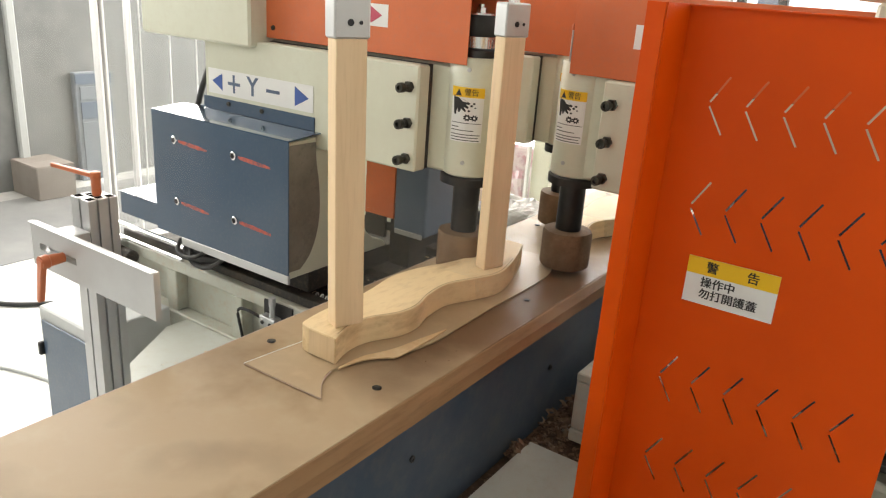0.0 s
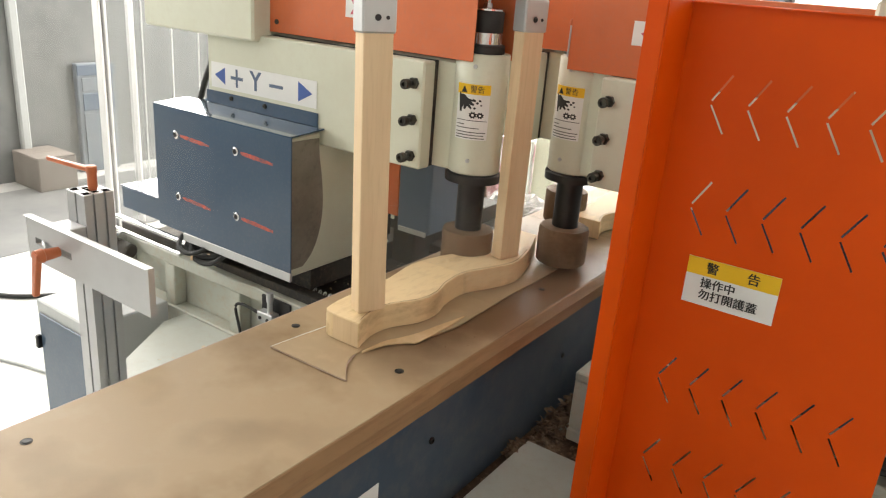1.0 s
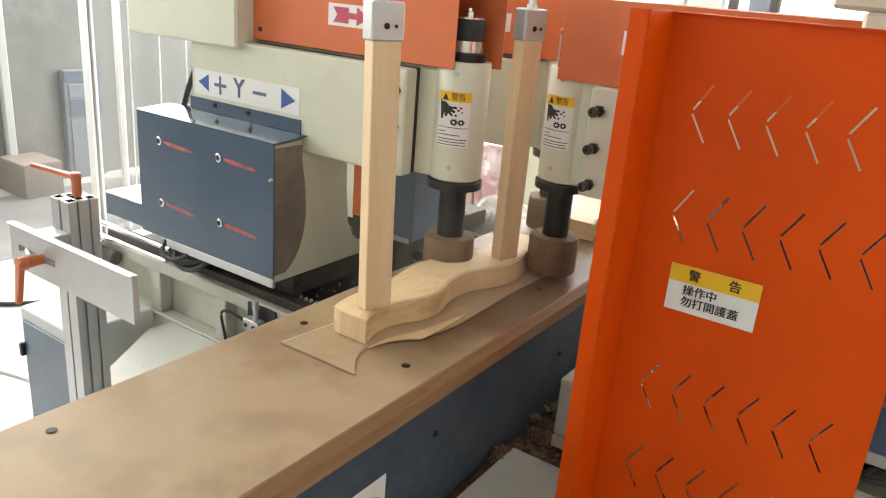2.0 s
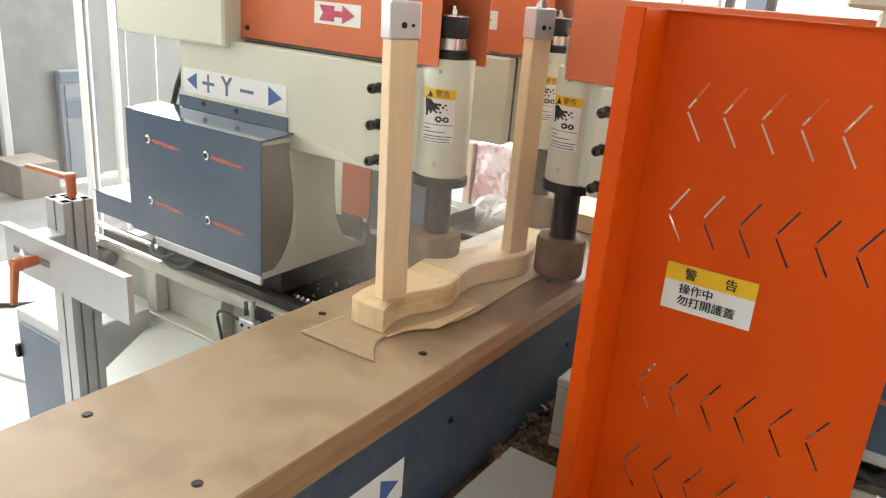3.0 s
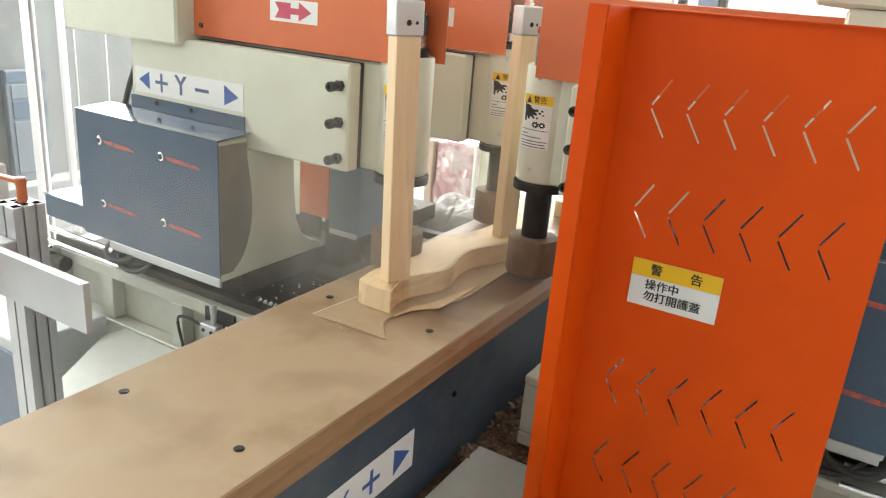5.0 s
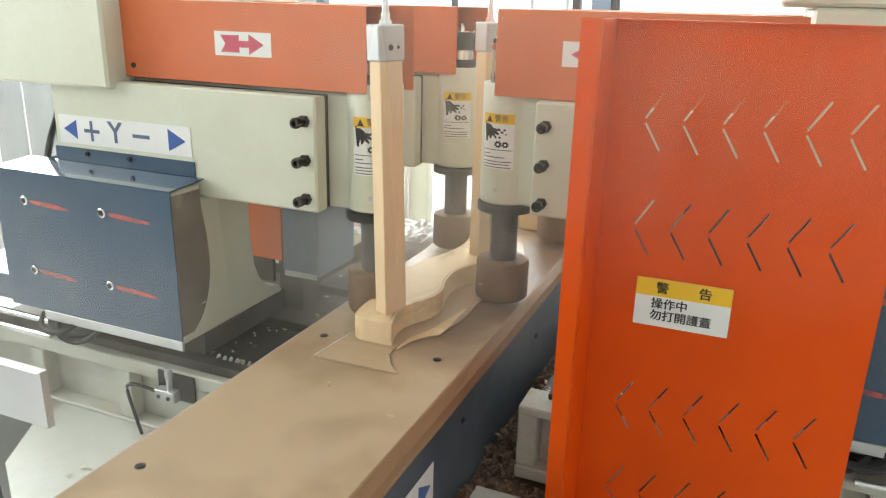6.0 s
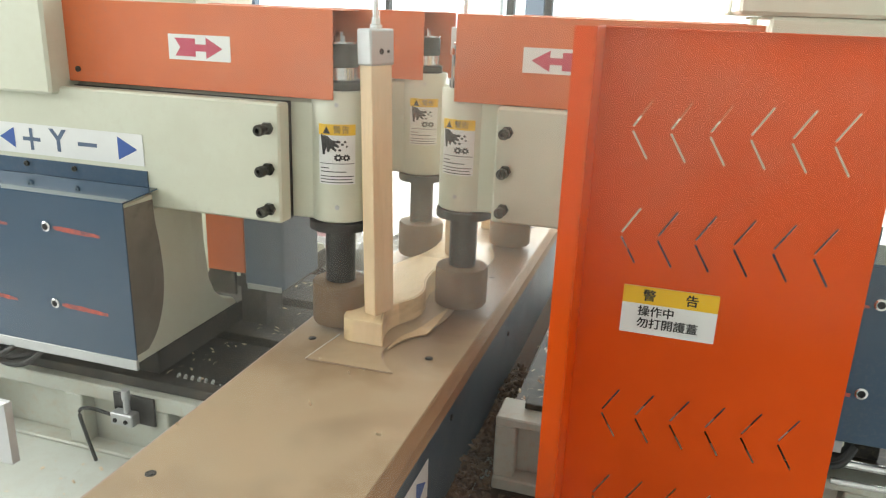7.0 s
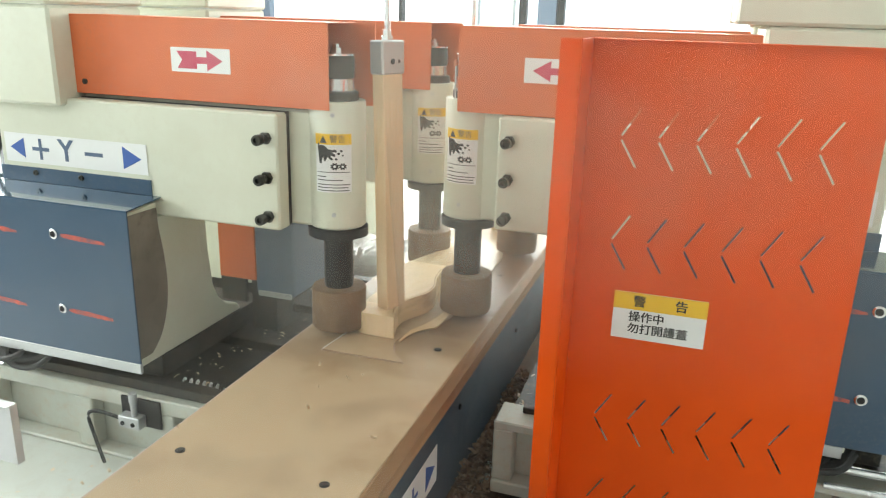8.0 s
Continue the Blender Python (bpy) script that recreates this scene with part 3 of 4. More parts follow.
def head(s, label, rich=True, turn=0.32, arrow=-0.268, low=1.327, back=0.045):
    """A shaping head: s = 1 reaches in from the left, -1 from the right. The origin is on the spindle's axis, at floor height."""
    t = thing("shaping_head", label, "machine head", "shaping heads")

    def bx(x0, x1, *rest, **kw):
        return box(min(s * x0, s * x1), max(s * x0, s * x1), *rest, **kw)

    # horizontal arm
    part("arm", bx(-0.787, -0.082, -0.094, -0.053, 1.085, 1.317, bevel=0.004), M_CREAM, t, "cream painted arm plate")
    # dark fill that stands for the shadow gap between plate and block
    part("gap_shade", bx(-0.78, -0.0835, -0.0528, -0.0432, 1.088, 1.318), M_DARK, t)
    part("arm_block", bx(-0.787, -0.012, -0.043, 0.066, 1.088, 1.322, bevel=0.005), M_CREAM, t, "cream arm block behind the plate")
    for z in (1.27, 1.192, 1.113) if rich else ():
        # lock nut, bare thread and cap head
        m = pose(-s * 0.106, -0.0935, z, 90, 0, 0)
        bm = tube([(0.0125, 0), (0.0125, 0.009), (0.011, 0.0105)], 6, m)
        tube([(0.0062, 0.010), (0.0062, 0.024)], 12, m, bm)
        bolt(0.0108, 0.015, m @ pose(0, 0, 0.0235), bm)
        part("bolt", bm, M_BOLT, t, "black cap-head bolt with a lock nut")
    # spindle
    sp = part("spindle_housing", tube([(0.054, 1.087), (0.0575, 1.090), (0.058, 1.094), (0.058, 1.339), (0.0565, 1.342)], 40), M_CREAM, t, "cream cylindrical spindle housing", smooth=True)
    warning_label(sp, turn, 0, 1.224)
    part("flange", tube([(0.045, 1.064), (0.062, 1.067), (0.062, 1.084), (0.058, 1.087)], 32), M_BLACK, t, "black retaining flange", smooth=True)
    part("shaft", tube([(0.0305, 0.94), (0.0305, 1.066)], 28), M_BLACK, t, "black spindle shaft", smooth=True)
    rings = [(0.03, 0.862), (0.056, 0.863), (0.0585, 0.867), (0.0585, 0.944), (0.056, 0.951), (0.032, 0.953)]
    cut = tube(rings, 48)
    for v in cut.verts:
        a = math.atan2(v.co.y, v.co.x)
        if v.co.xy.length > 0.05:
            v.co.xy *= 1 + 0.012 * math.sin(6 * a) + 0.02 * noise.noise(v.co * 40)
    cutter = part("cutter", cut, M_CUT, t, "brown dust-caked rotating cutter", smooth=True)
    if s < 0:
        rod = part("grease_rod", tube([(0.0022, 1.342), (0.0022, 1.408)], 8, pose(-0.027, -0.044, 0)), M_ZINC, t, "thin grease rod with a bronze tip")
        part("tip", tube([(0.003, 1.4085), (0.0042, 1.412), (0.0042, 1.418), (0.002, 1.422)], 10, pose(-0.027, -0.044, 0)), M_LEVER, rod)
    # drive coupling
    part("collar", tube([(0.044, 1.342), (0.044, 1.357), (0.038, 1.361)], 28), M_BLACK, t, smooth=True)
    knurl = bmesh.new()
    tube([(0.0335, 1.358), (0.0335, 1.384)], 36, bm=knurl)
    for k in range(36):
        a = 2 * math.pi * k / 36
        b2 = box(-0.0012, 0.0012, -0.0018, 0.0018, 1.36, 1.382)
        b2.transform(pose(0.0338 * math.cos(a), 0.0338 * math.sin(a), 0, 0, 0, math.degrees(a)))
        knurl = join(knurl, b2)
    part("knurled_ring", knurl, M_STEEL, t, "bright knurled ring")
    part("pulley", tube([(0.035, 1.384), (0.0365, 1.387), (0.0365, 1.424), (0.034, 1.428)], 36), M_RUBBER, t, "black belt pulley", smooth=True)
    part("washer", tube([(0.0375, 1.428), (0.0375, 1.4315)], 32), M_STEEL, t)
    part("nut", tube([(0.011, 1.431), (0.011, 1.442), (0.007, 1.443), (0.007, 1.449)], 6), M_STEEL, t)
    # orange belt cover: front, back and top sheets, open at the end
    e = 0.015 if s > 0 else 0.016
    cv = part("belt_cover", bx(-0.63, e, -0.0625, -0.0605, low, 1.489, bevel=0.0006), M_COVER, t, "matt orange sheet-metal belt cover")
    part("back_sheet", bx(-0.63, e + back, 0.052, 0.054, low, 1.489), M_COVER, cv)
    part("top_sheet", bx(-0.63, e, -0.0603, 0.0518, 1.4872, 1.489), M_COVER, cv)
    part("bolt", bolt(0.006, 0.004, pose(-s * 0.56, -0.0625, 1.352, 90, 0, 0)), M_DARK, cv)
    ax, az, aw, ah = arrow, 1.408, 0.138, 0.048
    st = part("arrow_label", bx(ax - aw / 2, ax + aw / 2, -0.0632, -0.0627, az - ah / 2, az + ah / 2), M_WHITE, cv, "white label with a red arrow")
    pts = [(-0.054, -0.017), (-0.008, -0.017), (-0.008, -0.0065), (0.016, -0.0065), (0.016, -0.020), (0.052, 0.0), (0.016, 0.020), (0.016, 0.0065), (-0.008, 0.0065), (-0.008, 0.017), (-0.054, 0.017), (-0.042, 0.0)]
    part("arrow", prism([(s * (ax + p[0]), az + p[1]) for p in pts], -0.0638, -0.0633, "y"), M_REDINK, st)
    # column and motor box above it
    part("motor_box", bx(-1.02, -0.585 if s > 0 else -0.55, -0.118, 0.16, 1.302, 1.505, bevel=0.006), M_CREAM, t, "cream motor box")
    part("motor_cap", bx(-1.03, -0.582 if s > 0 else -0.498, -0.122, 0.164, 1.5065, 1.64, bevel=0.006), M_CREAM, t, "cream cap of the motor box")
    fy = -0.194 if rich else -0.14
    part("column", prism([(fy, 0.77), (fy, 1.112), (-0.0955, 1.116), (-0.0955, 1.084), (0.066, 1.084), (0.070, 0.96), (0.080, 0.875), (0.100, 0.832), (0.130, 0.806), (0.175, 0.790), (0.19, 0.77)], min(-s * 0.376, -s * 0.78), max(-s * 0.376, -s * 0.78), "x", 0.003), M_CREAM, t, "cream cast column with a flared foot")
    # brown patch that puts the shade beside the guard onto the column's side
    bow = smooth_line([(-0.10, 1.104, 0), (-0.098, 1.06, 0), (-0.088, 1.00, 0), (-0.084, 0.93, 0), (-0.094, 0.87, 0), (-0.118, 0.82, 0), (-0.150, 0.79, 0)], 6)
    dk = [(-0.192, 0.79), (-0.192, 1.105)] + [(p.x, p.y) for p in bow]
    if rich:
        part("side_shade", prism(dk, min(-s * 0.3745, -s * 0.3757), max(-s * 0.3745, -s * 0.3757), "x"), M_GRIME_SHADE, t, "dark patch for the guard's shade on the column side")
    if rich:
        # blue guard box in front of the column
        g = part("guard_box", bx(-0.88, -0.365, -0.2, -0.196, 0.786, 1.117, bevel=0.001), M_BLUE, t, "blue-grey painted guard box with red marks")
        part("top_sheet", prism([(-0.2, 1.1165), (-0.0945, 1.124), (-0.0945, 1.127), (-0.2, 1.1195)], min(-s * 0.88, -s * 0.365), max(-s * 0.88, -s * 0.365), "x"), M_GLOSS, g, "glossy blue top sheet")
        part("side_sheet", bx(-0.88, -0.877, -0.1955, 0.05, 0.786, 1.116), M_BLUE, g)
        part("flange", bx(-0.79, -0.385, -0.0975, -0.0945, 1.1275, 1.160), M_BLUE, g)
        for x in (-0.69, -0.565):
            part("screw", bolt(0.006, 0.005, pose(s * x, -0.0975, 1.149, 90, 0, 0)), M_BOLT, g)
        part("lower_strip", bx(-0.775, -0.366, -0.2005, -0.192, 0.763, 0.7855, bevel=0.001), M_ZINC, g, "pale bottom strip")
        part("lower_box", bx(-1.10, -0.882, -0.17, 0.0, 0.775, 0.84, bevel=0.003), M_BLUE, g, "low blue end box")
        part("box_lid", bx(-1.102, -0.8815, -0.172, 0.002, 0.8405, 0.843), M_GLOSS, g, "glossy lid of the end box")
        for x in (-0.786, -0.555):
            for z in (1.051, 0.885):
                m = pose(s * x, -0.2, z, 90, 0, 0)
                sc = part("screw", tube([(0.0108, -0.001), (0.0108, 0.003), (0.0078, 0.0045), (0.0068, 0.0045), (0.0068, 0.001)], 18, m), M_STEEL, g, "bright screw with dark socket")
                part("socket", tube([(0.0066, 0), (0.0066, 0.0022)], 12, m), M_BLACK, sc)
                x0, x1 = (s * x + 0.016, s * x + 0.130) if s > 0 else (s * x - 0.130, s * x - 0.016)
                up, dn = [], []
                for i in range(11):
                    u = i / 10
                    xx, mid = x0 + (x1 - x0) * u, z - 0.001 - 0.006 * u
                    hw = 0.0030 + 0.0022 * math.sin(math.pi * u ** 0.8) + 0.0016 * noise.noise((xx * 90, z * 50, 1))
                    up.append((xx, mid + hw))
                    dn.append((xx, mid - hw + 0.0012 * noise.noise((xx * 120, z * 30, 7))))
                part("red_mark", prism(up + dn[::-1], -0.2006, -0.2002, "y"), M_REDLINE, g, "worn red brush mark")
    else:
        part("orange_plate", bx(-0.447, -0.344, -0.325, -0.313, 0.858, 1.083, bevel=0.001), M_COVER, t, "orange sheet-metal plate")
        part("skirt", bx(-0.446, -0.373, -0.324, -0.314, 0.796, 0.8575, bevel=0.001), M_DARK, t, "dark skirt under the orange plate")
        part("grey_box", bx(-0.3435, -0.236, -0.324, -0.141, 0.826, 1.075, bevel=0.004), M_COLUMN, t, "small blue-grey box with rounded edges")
        part("box_lip", bx(-0.336, -0.242, -0.3285, -0.3245, 0.821, 0.835, bevel=0.001), M_ZINC, t, "pale lower lip of the box")
        part("foot", prism([(s * -0.372, 0.7165), (s * -0.372, 0.857), (s * -0.353, 0.857), (s * -0.345, 0.825), (s * -0.30, 0.825), (s * -0.302, 0.7165)], -0.30, -0.22, "y"), M_DARK, t, "dark greasy foot of the box")
    if rich:
        pts = smooth_line([(s * -0.80, -0.055, 1.29), (s * -0.812, -0.06, 1.23), (s * -0.845, -0.06, 1.17), (s * -0.88, -0.055, 1.10), (s * -0.93, -0.05, 1.00), (s * -0.95, -0.04, 0.86)], 5)
        part("hose", pipe(pts, 0.008), M_RUBBER, t, "black hose hanging behind the arm", smooth=True)
        pts = smooth_line([(s * -0.80, -0.155, 0.768), (s * -0.77, -0.19, 0.745), (s * -0.72, -0.20, 0.735), (s * -0.66, -0.19, 0.745), (s * -0.63, -0.155, 0.768)], 5)
        part("drag_hose", pipe(pts, 0.009), M_RUBBER, t, "black hose sagging under the guard", smooth=True)
        for x, w_, d, y in ((-0.72, 0.085, 0.022, -0.175), (-0.69, 0.075, 0.030, -0.205), (-0.74, 0.06, 0.016, -0.215)):
            pts = smooth_line([(s * (x - w_), y + 0.03, 0.769), (s * (x - 0.6 * w_), y, 0.766 - d), (s * x, y - 0.006, 0.762 - 1.2 * d), (s * (x + 0.6 * w_), y, 0.766 - d), (s * (x + w_), y + 0.03, 0.769)], 5)
            part("drag_hose", pipe(pts, 0.0065), M_RUBBER, t, "black hose sagging under the guard", smooth=True)
    for z in (1.318, 1.120):
        a = -math.pi / 2 + turn
        part("screw", bolt(0.0045, 0.003, pose(0.0575 * math.cos(a), 0.0575 * math.sin(a), z, 90, 0, math.degrees(turn))), M_ZINC, sp)
    # saddle that rides the bed
    part("saddle", bx(-0.86, -0.376, -0.12, 0.30, 0.716, 0.7695, bevel=0.002), M_DARK, t, "greasy dark slide saddle")
    if rich:
        # travel-direction sign on the arm
        sg = part("axis_sign", bx(-0.772, -0.391, -0.0952, -0.0944, 1.1695, 1.234), M_WHITE, t, "white axis sign reading + Y - with blue arrows")
        zc, y = 1.202, -0.0956
        part("arrow", prism([(s * -0.757, zc), (s * -0.717, zc + 0.022), (s * -0.717, zc - 0.022)], y - 0.0002, y + 0.0002, "y"), M_BLUEINK, sg)
        part("arrow", prism([(s * -0.405, zc), (s * -0.452, zc + 0.024), (s * -0.452, zc - 0.024)], y - 0.0002, y + 0.0002, "y"), M_BLUEINK, sg)
        plus = box(s * -0.672 - 0.023, s * -0.672 + 0.023, y - 0.0002, y + 0.0002, zc - 0.004, zc + 0.004)
        box(s * -0.672 - 0.004, s * -0.672 + 0.004, y - 0.0004, y - 0.0002, zc - 0.023, zc + 0.023, bm=plus)
        part("plus_mark", plus, M_GREYINK, sg)
        part("letter", words("Y", 0.066, 0.0003, pose(s * -0.602, y, zc) @ FACE_Y, bold=0.0012), M_GREYINK, sg)
        part("minus_mark", box(s * -0.528 - 0.024, s * -0.528 + 0.024, y - 0.0002, y + 0.0002, zc - 0.004, zc + 0.004), M_GREYINK, sg)
    return t, cutter


LEFT_AT, RIGHT_AT = (-0.081, 0.150), (0.092, 0.342)
head_l, cutter_l = head(1, "cream shaping head with an axis sign and blue guard box")
head_r, cutter_r = head(-1, "cream shaping head partly behind the orange guard panel", turn=-0.12, arrow=-0.19, low=1.3185, back=-0.02)
head_l2, cutter_l2 = head(1, "cream shaping head standing behind another head", rich=False, arrow=-0.217)
head_r2, cutter_r2 = head(-1, "cream shaping head at the far end of the table", rich=False, turn=-0.12, low=1.3185, back=-0.02)
for ob, at, dy in ((head_l, LEFT_AT, 0), (head_r, RIGHT_AT, 0), (head_l2, LEFT_AT, 0.5), (head_r2, RIGHT_AT, 0.5)):
    ob.location = (at[0], at[1] + dy, 0)


# ---- machine bed ----
def side_bed(s, name, label, y0, inner, at):
    """Cast bed under a pair of heads: frame with pockets, rails and a tray. s as for the heads."""
    t = thing(name, label, "machine bed", "machine beds", at=at)

    def bx(x0, x1, *rest, **kw):
        return box(min(s * x0, s * x1), max(s * x0, s * x1), *rest, **kw)
    low, hi = (0.53, 0.655) if s > 0 else (0.56, 0.68)
    part("body", bx(-1.22, inner, y0 + 0.05, y0 + 1.25, 0.0, 0.60, bevel=0.003), M_BASE, t)
    part("pocket_wall", bx(-1.218, inner - 0.002, y0 + 0.042, y0 + 0.0498, low - 0.02, hi - 0.0005), M_BASE, t, "recessed cream wall of the pockets")
    part("top_rail", bx(-1.22, inner, y0, y0 + 0.09, hi, 0.690 if s > 0 else 0.700, bevel=0.003), M_BASE, t)
    ribs = (-1.22, -0.98, -0.70, -0.475) if s > 0 else (inner - 0.043, inner - 0.24, inner - 0.47, inner - 0.70)
    for x in ribs:
        part("rib", bx(x, x + 0.045 if s > 0 else x + 0.043, y0 + 0.002, y0 + 0.0418, low, hi - 0.0005, bevel=0.003), M_BASE, t)
    part("sill", bx(-1.22, inner, y0 - 0.004, y0 + 0.0418, low - 0.03, low - 0.001, bevel=0.003), M_BASE, t)
    if s < 0:
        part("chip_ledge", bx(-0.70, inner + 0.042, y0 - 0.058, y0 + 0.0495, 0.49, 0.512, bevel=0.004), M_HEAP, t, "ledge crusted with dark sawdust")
    for y in (y0 + 0.02, y0 + 0.30, y0 + 0.56, y0 + 0.82):
        z = 0.691 if s > 0 else 0.7005
        y += 0 if s > 0 else 0.03
        part("slide_rail", bx(-1.21, inner - (0.01 if s > 0 else 0.05), y, y + 0.035, z, 0.715, bevel=0.002), M_DARK, t, "greasy dark slide rail")
    part("deck", bx(-1.22, inner - 0.01, y0 + 0.091, y0 + 1.24, 0.601, 0.660), M_DARK, t, "dark chip-strewn deck")
    part("rod", tube([(0.008, 0), (0.008, 0.34)], 12, pose(s * -1.21, y0 + 0.008, 0.735, 0, 90 * s, 0)), M_STEEL, t, "bright guide rod", smooth=True)
    part("rod", tube([(0.006, 0), (0.006, 0.34)], 12, pose(s * -1.21, y0 - 0.020, 0.712, 0, 90 * s, 0)), M_STEEL, t, "bright guide rod", smooth=True)
    if s > 0:
        br = part("roller_bracket", box(-1.165, -1.145, y0 - 0.05, y0 - 0.0045, 0.625, 0.705, 0.003), M_STEEL, t, "bright roller bracket")
        part("roller", tube([(0.016, 0), (0.022, 0.004), (0.022, 0.05), (0.016, 0.055)], 20, pose(-1.1445, y0 - 0.030, 0.662, 0, 90, 0)), M_DARK, br, "dark greasy roller", smooth=True)
        part("pin", tube([(0.005, 0), (0.005, 0.04)], 10, pose(-1.16, y0 - 0.056, 0.69, 0, 90, 0)), M_STEEL, br)
    return t


bed_l = side_bed(1, "machine_bed", "cream cast machine bed with pockets and dark rails", -0.02, -0.205, (0, 0, 0))
bed_r = side_bed(-1, "machine_bed", "cream cast machine bed beside the blue beam", 0.150, -0.245, (0, 0, 0))
bm = box(-0.16, 0.20, -2.7, 2.3, 0.0, 0.500, 0.004)
centre = thing("centre_bed", "cream centre bed with a grimy ledge under the beam", "machine bed")
part("body", bm, M_BASE, centre)
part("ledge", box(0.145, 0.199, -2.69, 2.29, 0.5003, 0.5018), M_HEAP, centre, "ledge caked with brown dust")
part("ledge", box(-0.159, -0.142, -2.69, 2.29, 0.5003, 0.5018), M_GRIME_SHADE, centre, "ledge caked with brown dust")


def tray(name, label, x0, x1, y0, y1, z):
    t = thing(name, label, "chip tray", "chip trays")
    cut = (x1 - x0) * 0.45 if x1 < 0 else 0.001
    pts = [(x1, y0), (x0 + cut, y0), (x0 + 0.4 * cut, y0 + 0.42 * (y1 - y0)), (x0, y0 + 0.85 * (y1 - y0)), (x0, y1), (x1, y1)]
    part("plate", prism(pts, z - 0.012, z, bevel=0.001), M_TRAY, t)
    part("rim", box(max(x0 + cut, x0 + 0.022 if x1 > 0 else -9), x1, y0 - 0.003, y0 - 0.0002, z - 0.03, z + 0.006), M_BASE, t)
    part("leg", box(x0 + 0.5 * (x1 - x0), x1 - 0.02, y0 + 0.02, y1 - 0.01, 0, z - 0.0122), M_BASE, t)
    return t


tray("chip_tray", "cream sheet-metal tray strewn with pale shavings", -0.88, -0.205, -0.50, -0.027, 0.525)
tray("chip_tray", "cream sheet-metal tray beside the blue beam", 0.182, 0.62, -0.36, 0.090, 0.525)


def pierced(outer, holes, thick):
    """A sheet in the xz plane, of that thickness along y, with four-cornered holes through it."""
    bm = bmesh.new()
    edges = []
    for loop in [outer] + holes:
        vs = [bm.verts.new(p) for p in loop]
        for k in range(len(vs)):
            edges.append(bm.edges.new((vs[k], vs[(k + 1) % len(vs)])))
    bmesh.ops.triangle_fill(bm, use_beauty=True, edges=edges)
    gone = []
    for f in bm.faces:
        c = f.calc_center_median()
        for h in holes:
            u, v = h[1] - h[0], h[3] - h[0]
            q = c - h[0]
            if 0 < q.dot(u) / u.length_squared < 1 and 0 < q.dot(v) / v.length_squared < 1:
                gone.append(f)
                break
    bmesh.ops.delete(bm, geom=gone, context="FACES_ONLY")
    geo = bmesh.ops.extrude_face_region(bm, geom=bm.faces[:])
    bmesh.ops.translate(bm, vec=(0, thick, 0), verts=[e for e in geo["geom"] if isinstance(e, bmesh.types.BMVert)])
    return bm


# ---- orange guard panel ----
def guard_panel():
    t = thing("guard_panel", "tall orange sheet-metal guard with chevron slots", "machine guard")
    X0, X1, Z0, Z1 = 0.408, 0.832, 0.0, 1.482
    # the sheet, with the slots cut through
    slots = []
    for row, z in enumerate((1.331, 1.160, 0.838, 0.668)):
        for k in range(6):
            vx = 0.463 + 0.0573 * k
            for sg in (1, -1):
                slots.append(((vx + 0.0012, z + sg * 0.0034), (vx + 0.027, z + sg * 0.046)))
    w = 0.0017
    holes = []
    for a, b in slots:
        a, b = Vector((a[0], 0, a[1])), Vector((b[0], 0, b[1]))
        d = (b - a).normalized()
        n = Vector((-d.z, 0, d.x)) * w
        holes.append([a + n, b + n, b - n, a - n])
    bm = pierced([Vector(p) for p in ((X0, 0, Z0), (X1, 0, Z0), (X1, 0, Z1), (X0, 0, Z1))], holes, 0.002)
    part("sheet", bm, M_ORANGE, t)
    part("return_wall", box(0.4055, 0.4078, -0.105, 0.002, Z0, Z1), M_ORANGE, t)
    part("front_flange", box(0.376, 0.4054, -0.107, -0.1046, Z0, Z1), M_ORANGE, t)
    part("top_lip", box(0.409, X1, -0.012, -0.0002, Z1 - 0.0025, Z1 - 0.0005), M_ORANGE, t)
    lab = part("warning_label", box(0.478, 0.628, -0.0016, -0.0006, 0.994, 1.077), M_WHITE, t, "white and yellow printed warning label")
    part("heading", box(0.478, 0.628, -0.0022, -0.0017, 1.047, 1.077), M_YELLOW, lab)
    flat = lambda x, z: pose(x, -0.0025, z) @ FACE_Y
    for txt, x in (("警", 0.520), ("告", 0.587)):
        part("letter", heavy(txt, 0.021, flat(x, 1.0610)), M_INK, lab)
    part("letter", heavy("操作中", 0.0195, pose(0, 0.0006, 0) @ flat(0.504, 1.0335), "LEFT"), M_INK, lab)
    part("letter", heavy("勿打開護蓋", 0.0195, pose(0, 0.0006, 0) @ flat(0.504, 1.0125), "LEFT"), M_INK, lab)
    return t


guard_panel()


